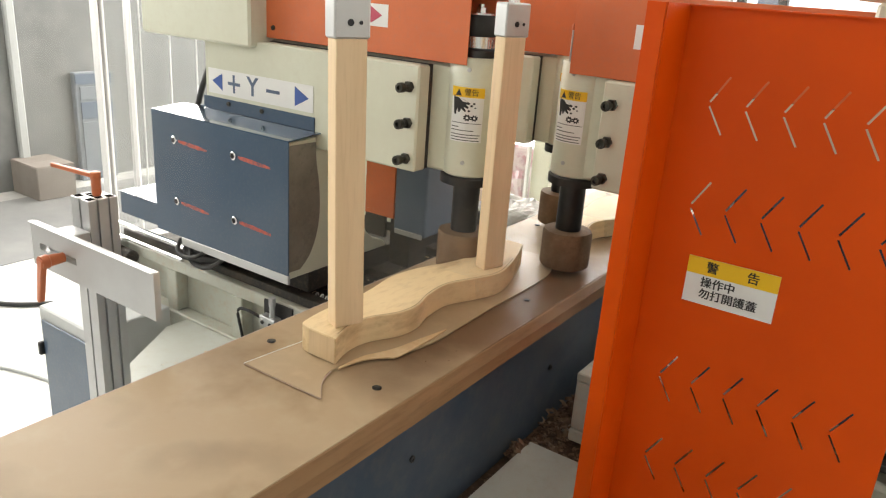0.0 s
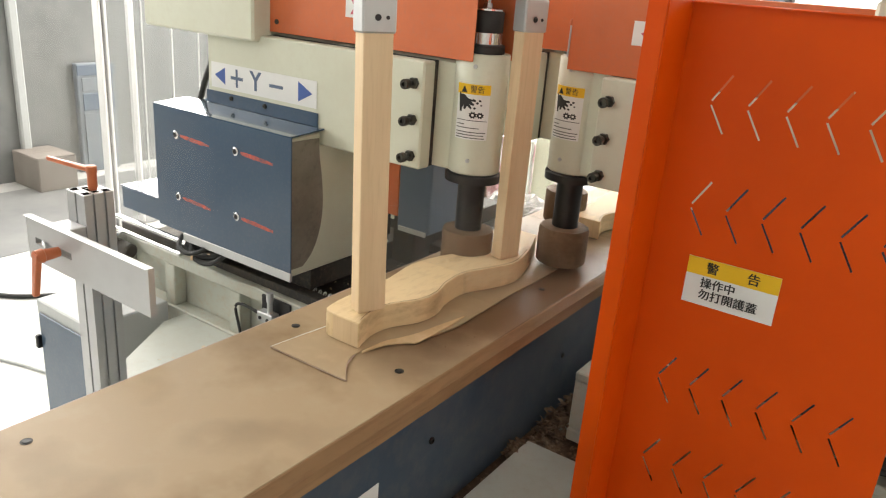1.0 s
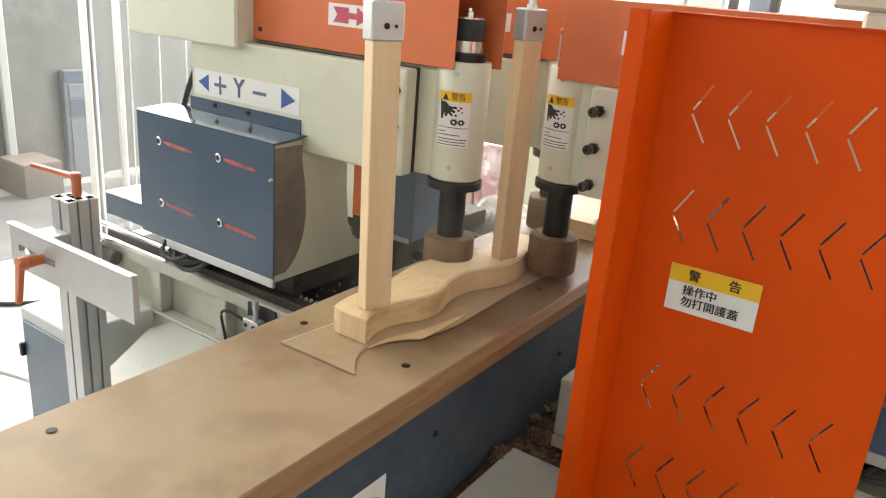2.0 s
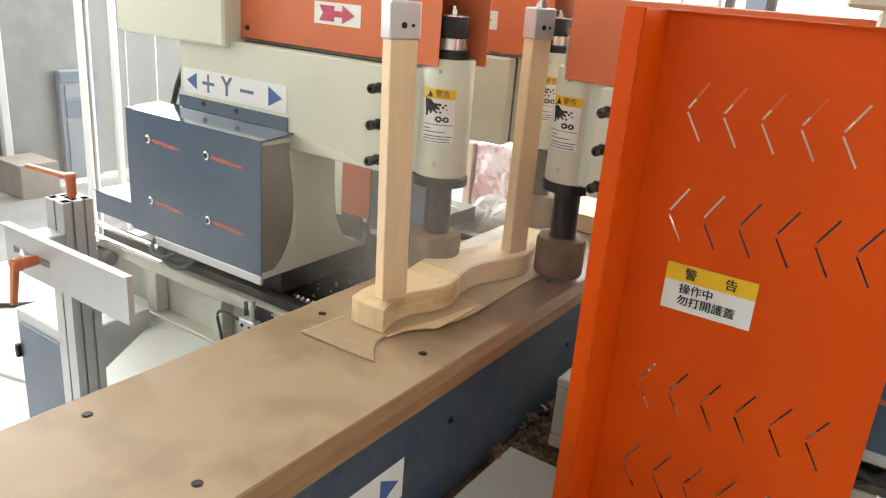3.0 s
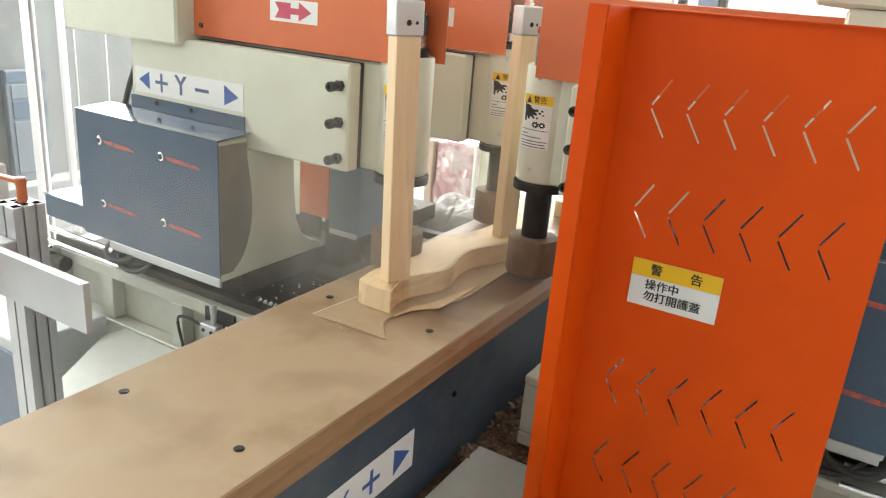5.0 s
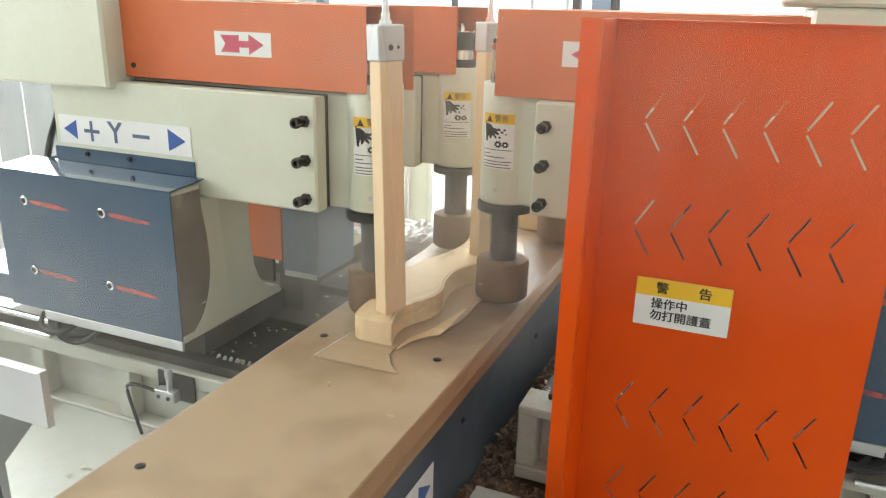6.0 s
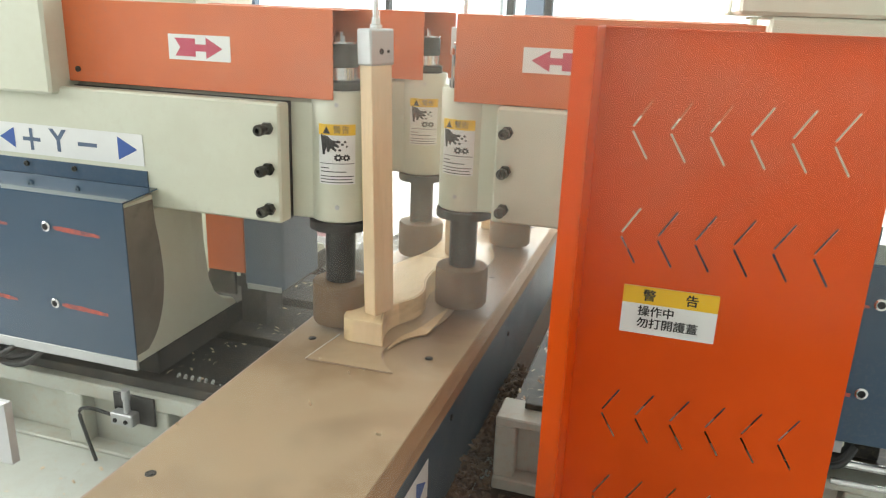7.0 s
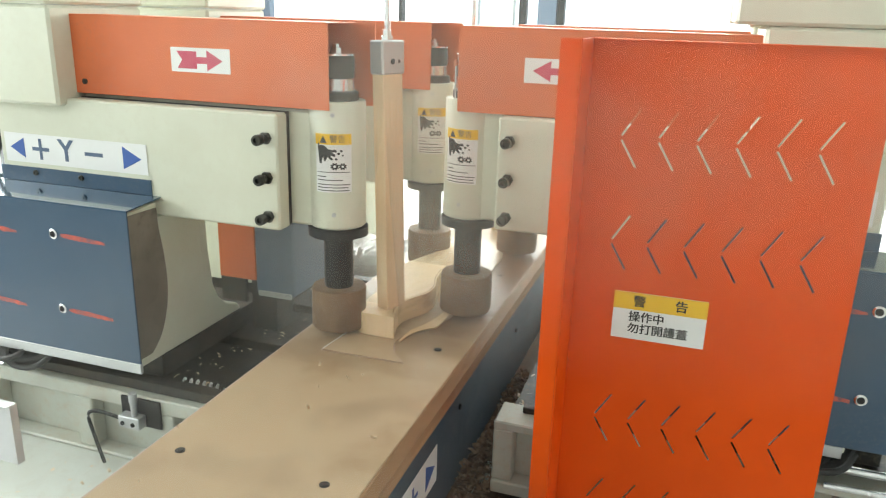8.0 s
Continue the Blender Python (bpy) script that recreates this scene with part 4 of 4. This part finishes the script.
# ---- fence stop on its aluminium post ----
def stop_post():
    t = thing("stop_post", "aluminium profile post with a slotted stop plate", "stop fence")
    x0, x1, y0, y1, h = -0.637, -0.574, -0.467, -0.404, 1.028
    xs, ys = (x0 + x1) / 2, (y0 + y1) / 2
    pts = []
    g, d = 0.0028, 0.006
    # profile with a groove in the middle of each side, two on the long ones
    pts += [(x0, y0), (xs - g, y0), (xs - g, y0 + d), (xs + g, y0 + d), (xs + g, y0), (x1, y0)]
    for yy in (y0 + 0.019, y1 - 0.019):
        pts += [(x1, yy - g), (x1 - d, yy - g), (x1 - d, yy + g), (x1, yy + g)]
    pts += [(x1, y1), (xs + g, y1), (xs + g, y1 - d), (xs - g, y1 - d), (xs - g, y1), (x0, y1)]
    for yy in (y1 - 0.019, y0 + 0.019):
        pts += [(x0, yy + g), (x0 + d, yy + g), (x0 + d, yy - g), (x0, yy - g)]
    part("profile", prism(pts, 0, h - 0.002), M_ALU, t, "grooved aluminium profile")
    part("cut_end", prism(pts, h - 0.0019, h), M_BRIGHT, t, "bright sawn end of the profile")
    for cx_, cy_, hx, hy in ((x0 + 0.011, y0 + 0.0105, 0.008, 0.0072), (x1 - 0.011, y0 + 0.0105, 0.008, 0.0072), (x0 + 0.011, y1 - 0.0105, 0.008, 0.0072), (x1 - 0.011, y1 - 0.0105, 0.008, 0.0072), (xs, ys, 0.009, 0.008), (x0 + 0.0135, ys, 0.005, 0.007), (x1 - 0.0135, ys, 0.005, 0.007)):
        part("cavity", box(cx_ - hx, cx_ + hx, cy_ - hy, cy_ + hy, h, h + 0.0006), M_HOLLOW, t, "dark hollow in the profile's end")
    # clamp lever on top
    lv = part("clamp_lever", tube([(0.008, 0), (0.0095, 0.006), (0.0095, 0.034), (0.0105, 0.036), (0.0105, 0.048), (0.008, 0.05)], 20, pose(-0.600, -0.432, h + 0.001)), M_LEVER, t, "orange clamp lever", smooth=True)
    bm = prism([(0, -0.008), (0.11, -0.0045), (0.114, 0), (0.11, 0.0045), (0, 0.008)], 0, 0.0085, bevel=0.0015)
    bm.transform(pose(-0.600, -0.432, h + 0.038) @ pose(0, 0, 0, 0, -4, 196))
    part("grip", bm, M_LEVER, lv)
    # stop plate with its slot
    X0, X1, Z0, Z1 = -0.675, -0.270, 0.888, 0.979
    corner = lambda x, z: Vector((x, -0.535, z))
    bm = pierced([corner(X0, Z0), corner(X1, Z0), corner(X1, Z1), corner(X0, Z1)], [[corner(X0 + 0.03, 0.926), corner(X0 + 0.16, 0.926), corner(X0 + 0.16, 0.940), corner(X0 + 0.03, 0.940)]], 0.012)
    pl = part("stop_plate", bm, M_ALU, t, "flat aluminium stop plate with a slot")
    part("milled_edge", box(X0 + 0.001, X1 - 0.001, -0.540, -0.530, Z1 + 0.0002, Z1 + 0.001), M_BRIGHT, pl, "bright milled edge")
    part("bracket", box(-0.637, -0.574, -0.5226, -0.4674, 0.90, 0.965, 0.002), M_ALU, t)
    l2 = part("clamp_lever", tube([(0.010, 0), (0.012, 0.03), (0.014, 0.032), (0.013, 0.046)], 18, pose(-0.560, -0.535, 0.932, 90, 0, 0)), M_LEVER, t, "orange clamp lever hanging down", smooth=True)
    bm = prism([(0, -0.009), (0.095, -0.006), (0.099, 0), (0.095, 0.006), (0, 0.009)], 0, 0.012, bevel=0.002)
    bm.transform(pose(-0.556, -0.572, 0.940) @ pose(0, 0, 0, 0, 104, 0) @ pose(0, 0, 0, 90, 0, 0))
    part("grip", bm, M_LEVER, l2)
    return t


stop_post()


# ---- things round the machine ----
def side_cabinet():
    t = thing("side_cabinet", "small grey cabinet with a blue-grey door", "cabinet", at=(-1.04, -0.18, 0))
    part("body", box(-0.13, 0.13, -0.118, 0.12, 0, 0.565, 0.004), M_GREY, t)
    d = part("door", box(-0.112, 0.118, -0.124, -0.1185, 0.03, 0.53, 0.002), M_BLUE, t)
    part("latch", box(-0.127, -0.113, -0.135, -0.1185, 0.42, 0.46, 0.003), M_BLACK, d)
    return t


side_cabinet()


def locker():
    t = thing("locker", "grey-blue metal locker with dark panels by the wall", "locker", at=(-4.145, 1.665, 0))
    part("body", box(-0.05, 0.0, -0.115, 0.16, 0, 0.745, 0.006), M_LOCKER, t)
    part("top_band", box(0.0005, 0.008, -0.112, 0.157, 0.665, 0.735, 0.002), M_COLUMN, t, "dark band along the top")
    for z, h, mat in ((0.56, 0.09, M_LOCKER), (0.43, 0.115, M_COLUMN), (0.06, 0.35, M_LOCKER)):
        d = part("door", box(0.0005, 0.009, -0.085, 0.15, z, z + h, 0.003), mat, t)
        part("handle", box(0.0095, 0.015, 0.10, 0.125, z + 0.4 * h, z + 0.6 * h, 0.002), M_BLACK, d)


locker()


def carton():
    t = thing("carton", "brown cardboard carton on the floor by the wall", "box", at=(-3.98, 1.22, 0))
    part("box", box(-0.2, 0.12, -0.13, 0.12, 0, 0.215, 0.006), M_CARD, t)
    part("lid_flap", box(-0.2, -0.042, -0.128, 0.118, 0.2155, 0.219, 0.001), M_CARD, t)
    part("lid_flap", box(-0.038, 0.12, -0.128, 0.118, 0.2155, 0.219, 0.001), M_CARD, t)


carton()


def wall_streak():
    # pale strip standing for a streak of light on the wall
    tagged(part("pillar", box(-4.199, -4.15, 1.155, 1.215, 0, 4.199, 0.01), M_GREY), "pale upright strip for a light streak on the grey wall", "pillar", kind="structure")


wall_streak()


def curtain():
    t = thing("strip_curtain", "clear plastic strip curtain on an aluminium frame", "curtain", at=(-3.0, 1.065, 0))
    for y in (-0.032, 0.0, 0.155, 1.15):
        part("frame_post", box(-0.03, 0.03, y, y + 0.014, 0, 2.6, 0.004), M_BRIGHT, t, "bright aluminium upright")
    part("frame_back", box(-0.031, -0.012, -0.0178, -0.0002, 0, 2.6), M_DARK, t)
    part("frame_rail", box(-0.03, 0.03, 0.170, 1.149, 2.53, 2.6, 0.004), M_ALU, t)
    for k in range(6):
        y0 = 0.022 + 0.19 * k
        pts = [(0.012 * math.sin(9.0 * (u / 12) + k) + 0.006 * (k % 2), y0 + 0.2 * u / 12) for u in range(13)]
        outline_ = pts + [(x + 0.002, y) for x, y in pts[::-1]]
        sp = part("strip", prism(outline_, 0.04, 2.53), M_CLEAR, t, "clear wavy plastic strip", smooth=True)
        part("strip_edge", pipe([(pts[-1][0] + 0.004, pts[-1][1], 0.05), (pts[-1][0] + 0.006, pts[-1][1] + 0.004, 1.2), (pts[-1][0] + 0.004, pts[-1][1], 2.52)], 0.0045, 6), M_BRIGHT, sp, "bright welted edge")


curtain()


def bundle():
    t = thing("wrapped_bundle", "pink goods under crinkled clear film on a pallet", "bundle", at=(-1.0, 2.2, 0))
    part("pallet", box(-0.35, 0.35, -0.25, 0.3, 0.0, 0.12, 0.004), M_CARD, t)
    def crumpled(x0, x1, y0, y1, z0, z1, n, depth, seed):
        """A film-wrapped block with a dented, creased skin."""
        own = box(x0, x1, y0, y1, z0, z1, 0.012)
        bmesh.ops.subdivide_edges(own, edges=own.edges[:], cuts=n, use_grid_fill=True)
        for v in own.verts:
            k = depth * (1 - 2 * abs(noise.noise((v.co.x * 11 + seed, v.co.y * 7, v.co.z * 9))) * 2)
            if v.co.z > z0 + 0.03:
                v.co += Vector((0.4 * k * noise.noise((v.co.z * 13, seed, 1)), k, 0.5 * k * noise.noise((v.co.x * 17, seed, 3))))
        return own
    part("upper_pack", crumpled(-0.158, 0.064, -0.18, 0.2, 0.345, 0.745, 9, 0.010, 2), M_PINK, t, "pink and white packed goods under creased film")
    part("lower_pack", crumpled(-0.27, 0.3, -0.24, 0.25, 0.1205, 0.33, 9, 0.018, 5), M_FILM, t, "crinkled clear film over pale goods")
    part("corner_board", box(-0.208, -0.166, -0.19, -0.12, 0.345, 0.735, 0.003), M_TAN, t, "tan corner board")
    # cream board in place of the pack's right side, which lies in shade
    part("shaded_side", box(0.096, 0.195, -0.175, -0.12, 0.345, 0.79, 0.003), M_CREAM, t, "cream board for the pack's shaded side")
    part("corner_strip", box(0.076, 0.094, -0.205, -0.185, 0.345, 0.76, 0.003), M_WHITE, t)


bundle()


def film_heap():
    """Crumpled clear film lying on the far end of the left deck."""
    own = bmesh.new()
    nx, ny = 34, 16
    rows_ = []
    for i in range(nx + 1):
        col = []
        for j in range(ny + 1):
            u, v = i / nx, j / ny
            rim = min(1.0, 6 * min(u, 1 - u)) * min(1.0, 5 * min(v, 1 - v))
            ridge = 1 - 2 * abs(noise.noise((u * 4, v * 2.5, 4)))
            fold = 1 - 2 * abs(noise.noise((u * 15 + v * 6, v * 9, 9)))
            col.append(own.verts.new((-0.62 + 0.40 * u, 0.93 + 0.26 * v, 0.6615 + rim * (0.050 + 0.020 * ridge + 0.008 * fold + 0.045 * v))))
        rows_.append(col)
    for a, b in zip(rows_, rows_[1:]):
        for j in range(ny):
            own.faces.new((a[j], b[j], b[j + 1], a[j + 1]))
    bmesh.ops.solidify(own, geom=own.faces[:], thickness=0.001)
    tagged(part("plastic_film", own, M_FILM), "crumpled clear plastic film lying on the machine deck", "plastic film")


film_heap()


def floor_cable(points, label, r, mat):
    t = part("floor_cable", pipe(smooth_line(points, 6), r), mat, smooth=True)
    tagged(t, label, "cable")


floor_cable([(-3.4, -0.3, 0.011), (-2.8, 0.02, 0.011), (-2.49, 0.18, 0.011), (-2.35, 0.32, 0.011), (-2.1, 0.7, 0.011)], "black cable lying on the pale floor", 0.0105, M_RUBBER)
floor_cable([(-2.3, -0.22, 0.007), (-1.94, -0.09, 0.007), (-1.74, -0.03, 0.007), (-1.62, -0.02, 0.007), (-1.4, 0.1, 0.007)], "thin grey hose curving over the pale floor", 0.007, M_GREY)


def coil():
    """A pale spiral air hose lying on the bed's rail."""
    pts = [(-0.455 + 0.0022 * k, 0.055 + 0.010 * math.cos(k * 0.8), 0.7005 + 0.010 * math.sin(k * 0.8)) for k in range(48)]
    tagged(part("coil_hose", pipe(pts, 0.0022, 6), M_ZINC, smooth=True), "pale spiral air hose on the dark rail", "hose")


coil()


def limit_switch():
    t = thing("limit_switch", "small grey limit switch with a black cable", "switch", at=(-0.502, -0.02, 0.62))
    part("plate", box(-0.058, 0.045, -0.0062, -0.0005, 0.0, 0.066, 0.001), M_BLACK, t)
    part("body", box(-0.048, 0.008, -0.032, -0.0065, 0.004, 0.032, 0.002), M_ZINC, t)
    part("plunger", tube([(0.007, 0), (0.007, 0.03), (0.009, 0.032), (0.009, 0.055)], 12, pose(-0.012, -0.02, 0.032)), M_ALU, t)
    for x in (-0.035, -0.008):
        part("screw", bolt(0.005, 0.003, pose(x, -0.032, 0.016, 90, 0, 0)), M_BLACK, t)
    pts = smooth_line([(-0.049, -0.02, 0.018), (-0.10, -0.03, 0.03), (-0.125, -0.035, 0.02), (-0.115, -0.035, -0.03), (-0.09, -0.04, -0.092)], 5)
    part("cable", pipe(pts, 0.004), M_RUBBER, t, smooth=True)
    return t


limit_switch()


# ---- sawdust and shavings ----
def flake(own, m, size, rng):
    """A curled shaving of a few faces."""
    n = 4
    bend, w = rng.uniform(0.3, 1.6), rng.uniform(0.25, 0.6) * size
    line = []
    for k in range(n + 1):
        u = k / n - 0.5
        line.append((size * u, size * bend * (u * u - 0.25) * -0.5))
    vs = [[own.verts.new(m @ Vector((x, sy * w, z))) for x, z in line] for sy in (-0.5, 0.5)]
    for k in range(n):
        own.faces.new((vs[0][k], vs[0][k + 1], vs[1][k + 1], vs[1][k]))


def shavings(label, count, spots, lo, hi, seed, mat=M_CHIP):
    """Loose shavings strewn over rectangles (x0, x1, y0, y1, z)."""
    rng = random.Random(seed)
    own = bmesh.new()
    for k in range(count):
        x0, x1, y0, y1, z = spots[k % len(spots)]
        x, y = rng.uniform(x0, x1), rng.uniform(y0, y1)
        if noise.noise((x * 9, y * 9, seed)) < rng.uniform(-0.5, 0.35):
            continue
        flake(own, pose(x, y, z + 0.0015, rng.uniform(-25, 25), rng.uniform(-25, 25), rng.uniform(0, 360)), rng.uniform(lo, hi), rng)
    return tagged(part("wood_shavings", own, mat), label, "shavings", kind="stuff")


shavings("pale wood shavings strewn over the cream tray", 150, [(-0.62, -0.22, -0.40, -0.05, 0.526), (-0.7, -0.22, -0.25, -0.04, 0.526)], 0.004, 0.014, 3)
shavings("wood shavings and chips on the dark deck and rails", 900, [(-0.75, -0.225, 0.08, 0.5, 0.661), (-0.9, -0.225, 0.0, 0.06, 0.6905), (0.26, 0.5, 0.20, 0.7, 0.6905), (-0.6, -0.23, 0.5, 1.1, 0.661)], 0.004, 0.016, 5)
shavings("loose brown chips on the ledge beside the beam", 260, [(0.162, 0.198, -0.1, 0.7, 0.5022), (0.162, 0.198, -0.9, 0.9, 0.5022)], 0.004, 0.013, 8, M_MULCH)


def chip_heap():
    """Curled chips piled between the beam and the right bed."""
    rng = random.Random(31)
    own = bmesh.new()
    for k in range(1100):
        y = rng.uniform(0.02, 0.75)
        x = rng.uniform(0.160, 0.243) if y > 0.09 else rng.uniform(0.160, 0.181)
        top_ = 0.035 * max(0.15, 0.55 + noise.noise((x * 30, y * 12, 0)))
        if y > 0.15 or x < 0.2:
            z = 0.506 + rng.uniform(0, top_)
        else:
            z = 0.514 + rng.uniform(0, 0.5 * top_)
        flake(own, pose(x, y, z, rng.uniform(-50, 50), rng.uniform(-50, 50), rng.uniform(0, 360)), rng.uniform(0.007, 0.022), rng)
    for k in range(260):
        x, y = rng.uniform(0.205, 0.6), rng.uniform(0.093, 0.146)
        flake(own, pose(x, y, 0.5155, rng.uniform(-30, 30), rng.uniform(-30, 30), rng.uniform(0, 360)), rng.uniform(0.005, 0.014), rng)
    tagged(part("chip_heap", own, M_MULCH), "brown curled wood chips heaped beside the beam", "wood chips", kind="stuff")


chip_heap()
carried = shavings("fine sawdust and crumbs on the table board", 260, [(-0.16, 0.17, 0.2, 1.3, TOP + 0.0002), (0.07, 0.17, -0.3, 0.4, TOP + 0.0002), (-0.16, -0.09, -0.2, 0.5, TOP + 0.0002)], 0.002, 0.005, 11, M_MULCH)


def chips():
    """Shavings thrown out by the cutters."""
    made = []
    rng = random.Random(21)
    for k in range(26):
        own = bmesh.new()
        size = rng.uniform(0.004, 0.011)
        flake(own, Matrix.Identity(4), size, rng)
        bmesh.ops.solidify(own, geom=own.faces[:], thickness=0.0006)
        ob = tagged(part("flying_chip", own, M_CHIP), "pale wood chip thrown up by the cutters", "wood chip", "flying chips")
        made.append(ob)
    return made


flying = chips()


def veil(at, sx, sy, seed, strength, tint=(0.76, 0.73, 0.67)):
    """A thin drifting sheet of airborne dust and haze, bowed, thinning out to nothing at its rim."""
    own = bmesh.new()
    n = 14
    grid_ = [[own.verts.new((sx * (i / n - 0.5) * 2, 0.03 * math.sin(2.2 * i / n + seed) + 0.02 * math.cos(3.0 * j / n), sy * (j / n - 0.5) * 2)) for j in range(n + 1)] for i in range(n + 1)]
    for i in range(n):
        for j in range(n):
            own.faces.new((grid_[i][j], grid_[i + 1][j], grid_[i + 1][j + 1], grid_[i][j + 1]))
    m = bpy.data.materials.new("airborne_dust_haze")
    m.use_nodes = True
    nt = m.node_tree
    b = nt.nodes["Principled BSDF"]
    b.inputs["Base Color"].default_value = (*tint, 1)
    b.inputs["Roughness"].default_value = 1.0
    b.inputs["Specular IOR Level"].default_value = 0.0
    co = nt.nodes.new("ShaderNodeTexCoord")
    mp = nt.nodes.new("ShaderNodeMapping")
    mp.inputs["Scale"].default_value = (1 / sx, 0.01, 1 / sy)
    nt.links.new(co.outputs["Object"], mp.inputs[0])
    g = nt.nodes.new("ShaderNodeTexGradient")
    g.gradient_type = "SPHERICAL"
    nt.links.new(mp.outputs[0], g.inputs[0])
    ns = nt.nodes.new("ShaderNodeTexNoise")
    ns.inputs["Scale"].default_value, ns.inputs["Detail"].default_value, ns.inputs["Distortion"].default_value = 5.0 + seed, 4.0, 0.6
    nt.links.new(co.outputs["Object"], ns.inputs["Vector"])
    mul = nt.nodes.new("ShaderNodeMath")
    mul.operation = "MULTIPLY"
    nt.links.new(g.outputs["Fac"], mul.inputs[0])
    nt.links.new(ns.outputs[0], mul.inputs[1])
    top = nt.nodes.new("ShaderNodeMath")
    top.operation = "MULTIPLY"
    top.inputs[1].default_value = strength
    nt.links.new(mul.outputs[0], top.inputs[0])
    nt.links.new(top.outputs[0], b.inputs["Alpha"])
    ob = tagged(part("dust_veil", own, m, smooth=True), "thin pale veil of airborne sawdust and haze near the cutters", "dust", "dust veils", kind="stuff")
    ob.location = at
    ob.visible_shadow = False
    return ob


VEILS = [(veil((-0.02, 0.02, 1.40), 0.50, 0.20, 5, 0.30), [(0, 0.0, 0.62, 0.10), (4.7, 0.0, 0.58, 0.10), (6.0, 0.02, 0.02, 0.02), (8.0, 0.0, 0.0, 0.0)]),
         (veil((-0.20, 0.0, 0.98), 0.50, 0.34, 1, 0.42), [(0, 0.10, 0.62, -0.10), (1.7, 0.08, 0.56, -0.06), (2.6, 0.04, 0.15, 0.0), (3.4, 0.0, 0.0, 0.0), (4.7, -0.03, -0.02, 0.02), (6.2, 0.12, 0.10, 0.05), (8.0, 0.16, 0.16, 0.04)]),
         (veil((0.02, 0.48, 1.02), 0.50, 0.36, 2, 0.55), [(0, 0.06, 0.5, -0.06), (1.7, 0.05, 0.45, -0.06), (3.0, 0.0, 0.0, 0.0), (5.4, 0.02, 0.01, 0.0), (8.0, 0.04, 0.0, 0.03)]),
         (veil((0.06, -0.05, 0.98), 0.40, 0.22, 0, 0.18), [(0, -0.06, 0.04, -0.12), (4.0, -0.04, 0.03, -0.10), (6.0, 0.0, 0.0, 0.0), (8.0, 0.0, -0.01, 0.02)]),
         (veil((-0.60, -0.30, 0.98), 0.50, 0.34, 3, 0.32), [(0, -0.35, 0.10, 0.10), (1.7, -0.30, 0.06, 0.06), (2.9, -0.04, 0.0, -0.02), (3.4, 0.06, 0.0, -0.02), (4.7, 0.08, 0.0, 0.0), (5.9, 0.04, -0.02, 0.02), (6.4, -0.30, -0.04, 0.08), (7.0, -0.45, -0.05, 0.10), (8.0, -0.75, -0.10, 0.12)]),
         # this veil also lays pale flare haze over the top of the panel
         (veil((0.58, -0.22, 1.46), 0.66, 0.40, 2, 0.24, (0.78, 0.69, 0.56)), [(0, -0.46, 1.35, -0.10), (4.6, -0.44, 1.25, -0.10), (5.2, -0.24, 0.55, -0.04), (6.0, -0.04, 0.02, 0.0), (7.0, 0.0, 0.0, 0.0), (8.0, 0.0, 0.0, -0.08)]),
         (veil((0.22, -0.80, 1.16), 0.34, 0.24, 4, 0.19), [(0, -0.26, 1.75, -0.10), (1.7, -0.26, 1.70, -0.10), (2.8, -0.44, 0.60, -0.02), (4.6, -0.40, 0.50, 0.0), (6.0, -0.04, 0.06, 0.0), (8.0, 0.0, 0.0, -0.01)])]


def motions():
    """All that moves: the table with what it carries, the heads, their cutters."""
    for ob in (table, piece, piece_far, sheet, clamp_near, clamp_far, frame_over, carried):
        b = ob.location.copy()
        walk(ob, [(t, pose(b.x, b.y + d, b.z)) for t, d in TABLE_Y])
    for ob, rows in ((head_l, LEFT_X), (head_l2, FAR_X), (head_r, RIGHT_X), (head_r2, RIGHT_X)):
        b = ob.location.copy()
        walk(ob, [(t, pose(b.x + d, b.y, b.z)) for t, d in rows])
    for k, ob in enumerate((cutter_l, cutter_l2, cutter_r, cutter_r2)):
        turn = 83 if k < 2 else -83
        walk(ob, [(i / 10, pose(0, 0, 0, 0, 0, turn * i)) for i in range(81)])

    for ob, rows in VEILS:
        b = ob.location.copy()
        walk(ob, [(t, pose(b.x + x, b.y + y, b.z + z)) for t, x, y, z in rows])
    # chips leave a cutter, fly in an arc and come to rest on the table, tray or deck
    rng = random.Random(5)
    for k, ob in enumerate(flying):
        left = k % 2 == 0
        x0, y0 = (-0.09, 0.10) if left else (0.10, 0.29)
        t0 = 0.1 + 6.7 * k / len(flying)
        vx, vy, vz = rng.uniform(-1.0, -0.15) if left else rng.uniform(-0.7, 0.1), rng.uniform(-1.5, -0.5), rng.uniform(0.4, 1.8)
        spin = [rng.uniform(-70, 70) for _ in range(3)]
        rows = [(0.0, pose(x0, y0, 0.90)), (t0, pose(x0, y0, 0.90))]
        i, end = 0, False
        while not end and t0 + (i + 1) * 0.1 < 8.0:
            i += 1
            u = 0.1 * i
            x, y, z = x0 + vx * u, y0 + vy * u, 0.90 + vz * u - 2.6 * u * u
            if -0.17 < x < 0.18:
                floor_z = TOP + 0.004
            elif y > -0.03:
                floor_z = 0.72
            else:
                floor_z = 0.53 if -0.60 < x < -0.21 and y > -0.5 else 0.004
            if z < floor_z:
                z, end = floor_z, True
            rows.append((t0 + u, pose(x, y, z, spin[0] * i, spin[1] * i, spin[2] * i)))
        if rows[-1][0] < 8.0:
            rows.append((8.0, rows[-1][1]))
        walk(ob, rows)


motions()
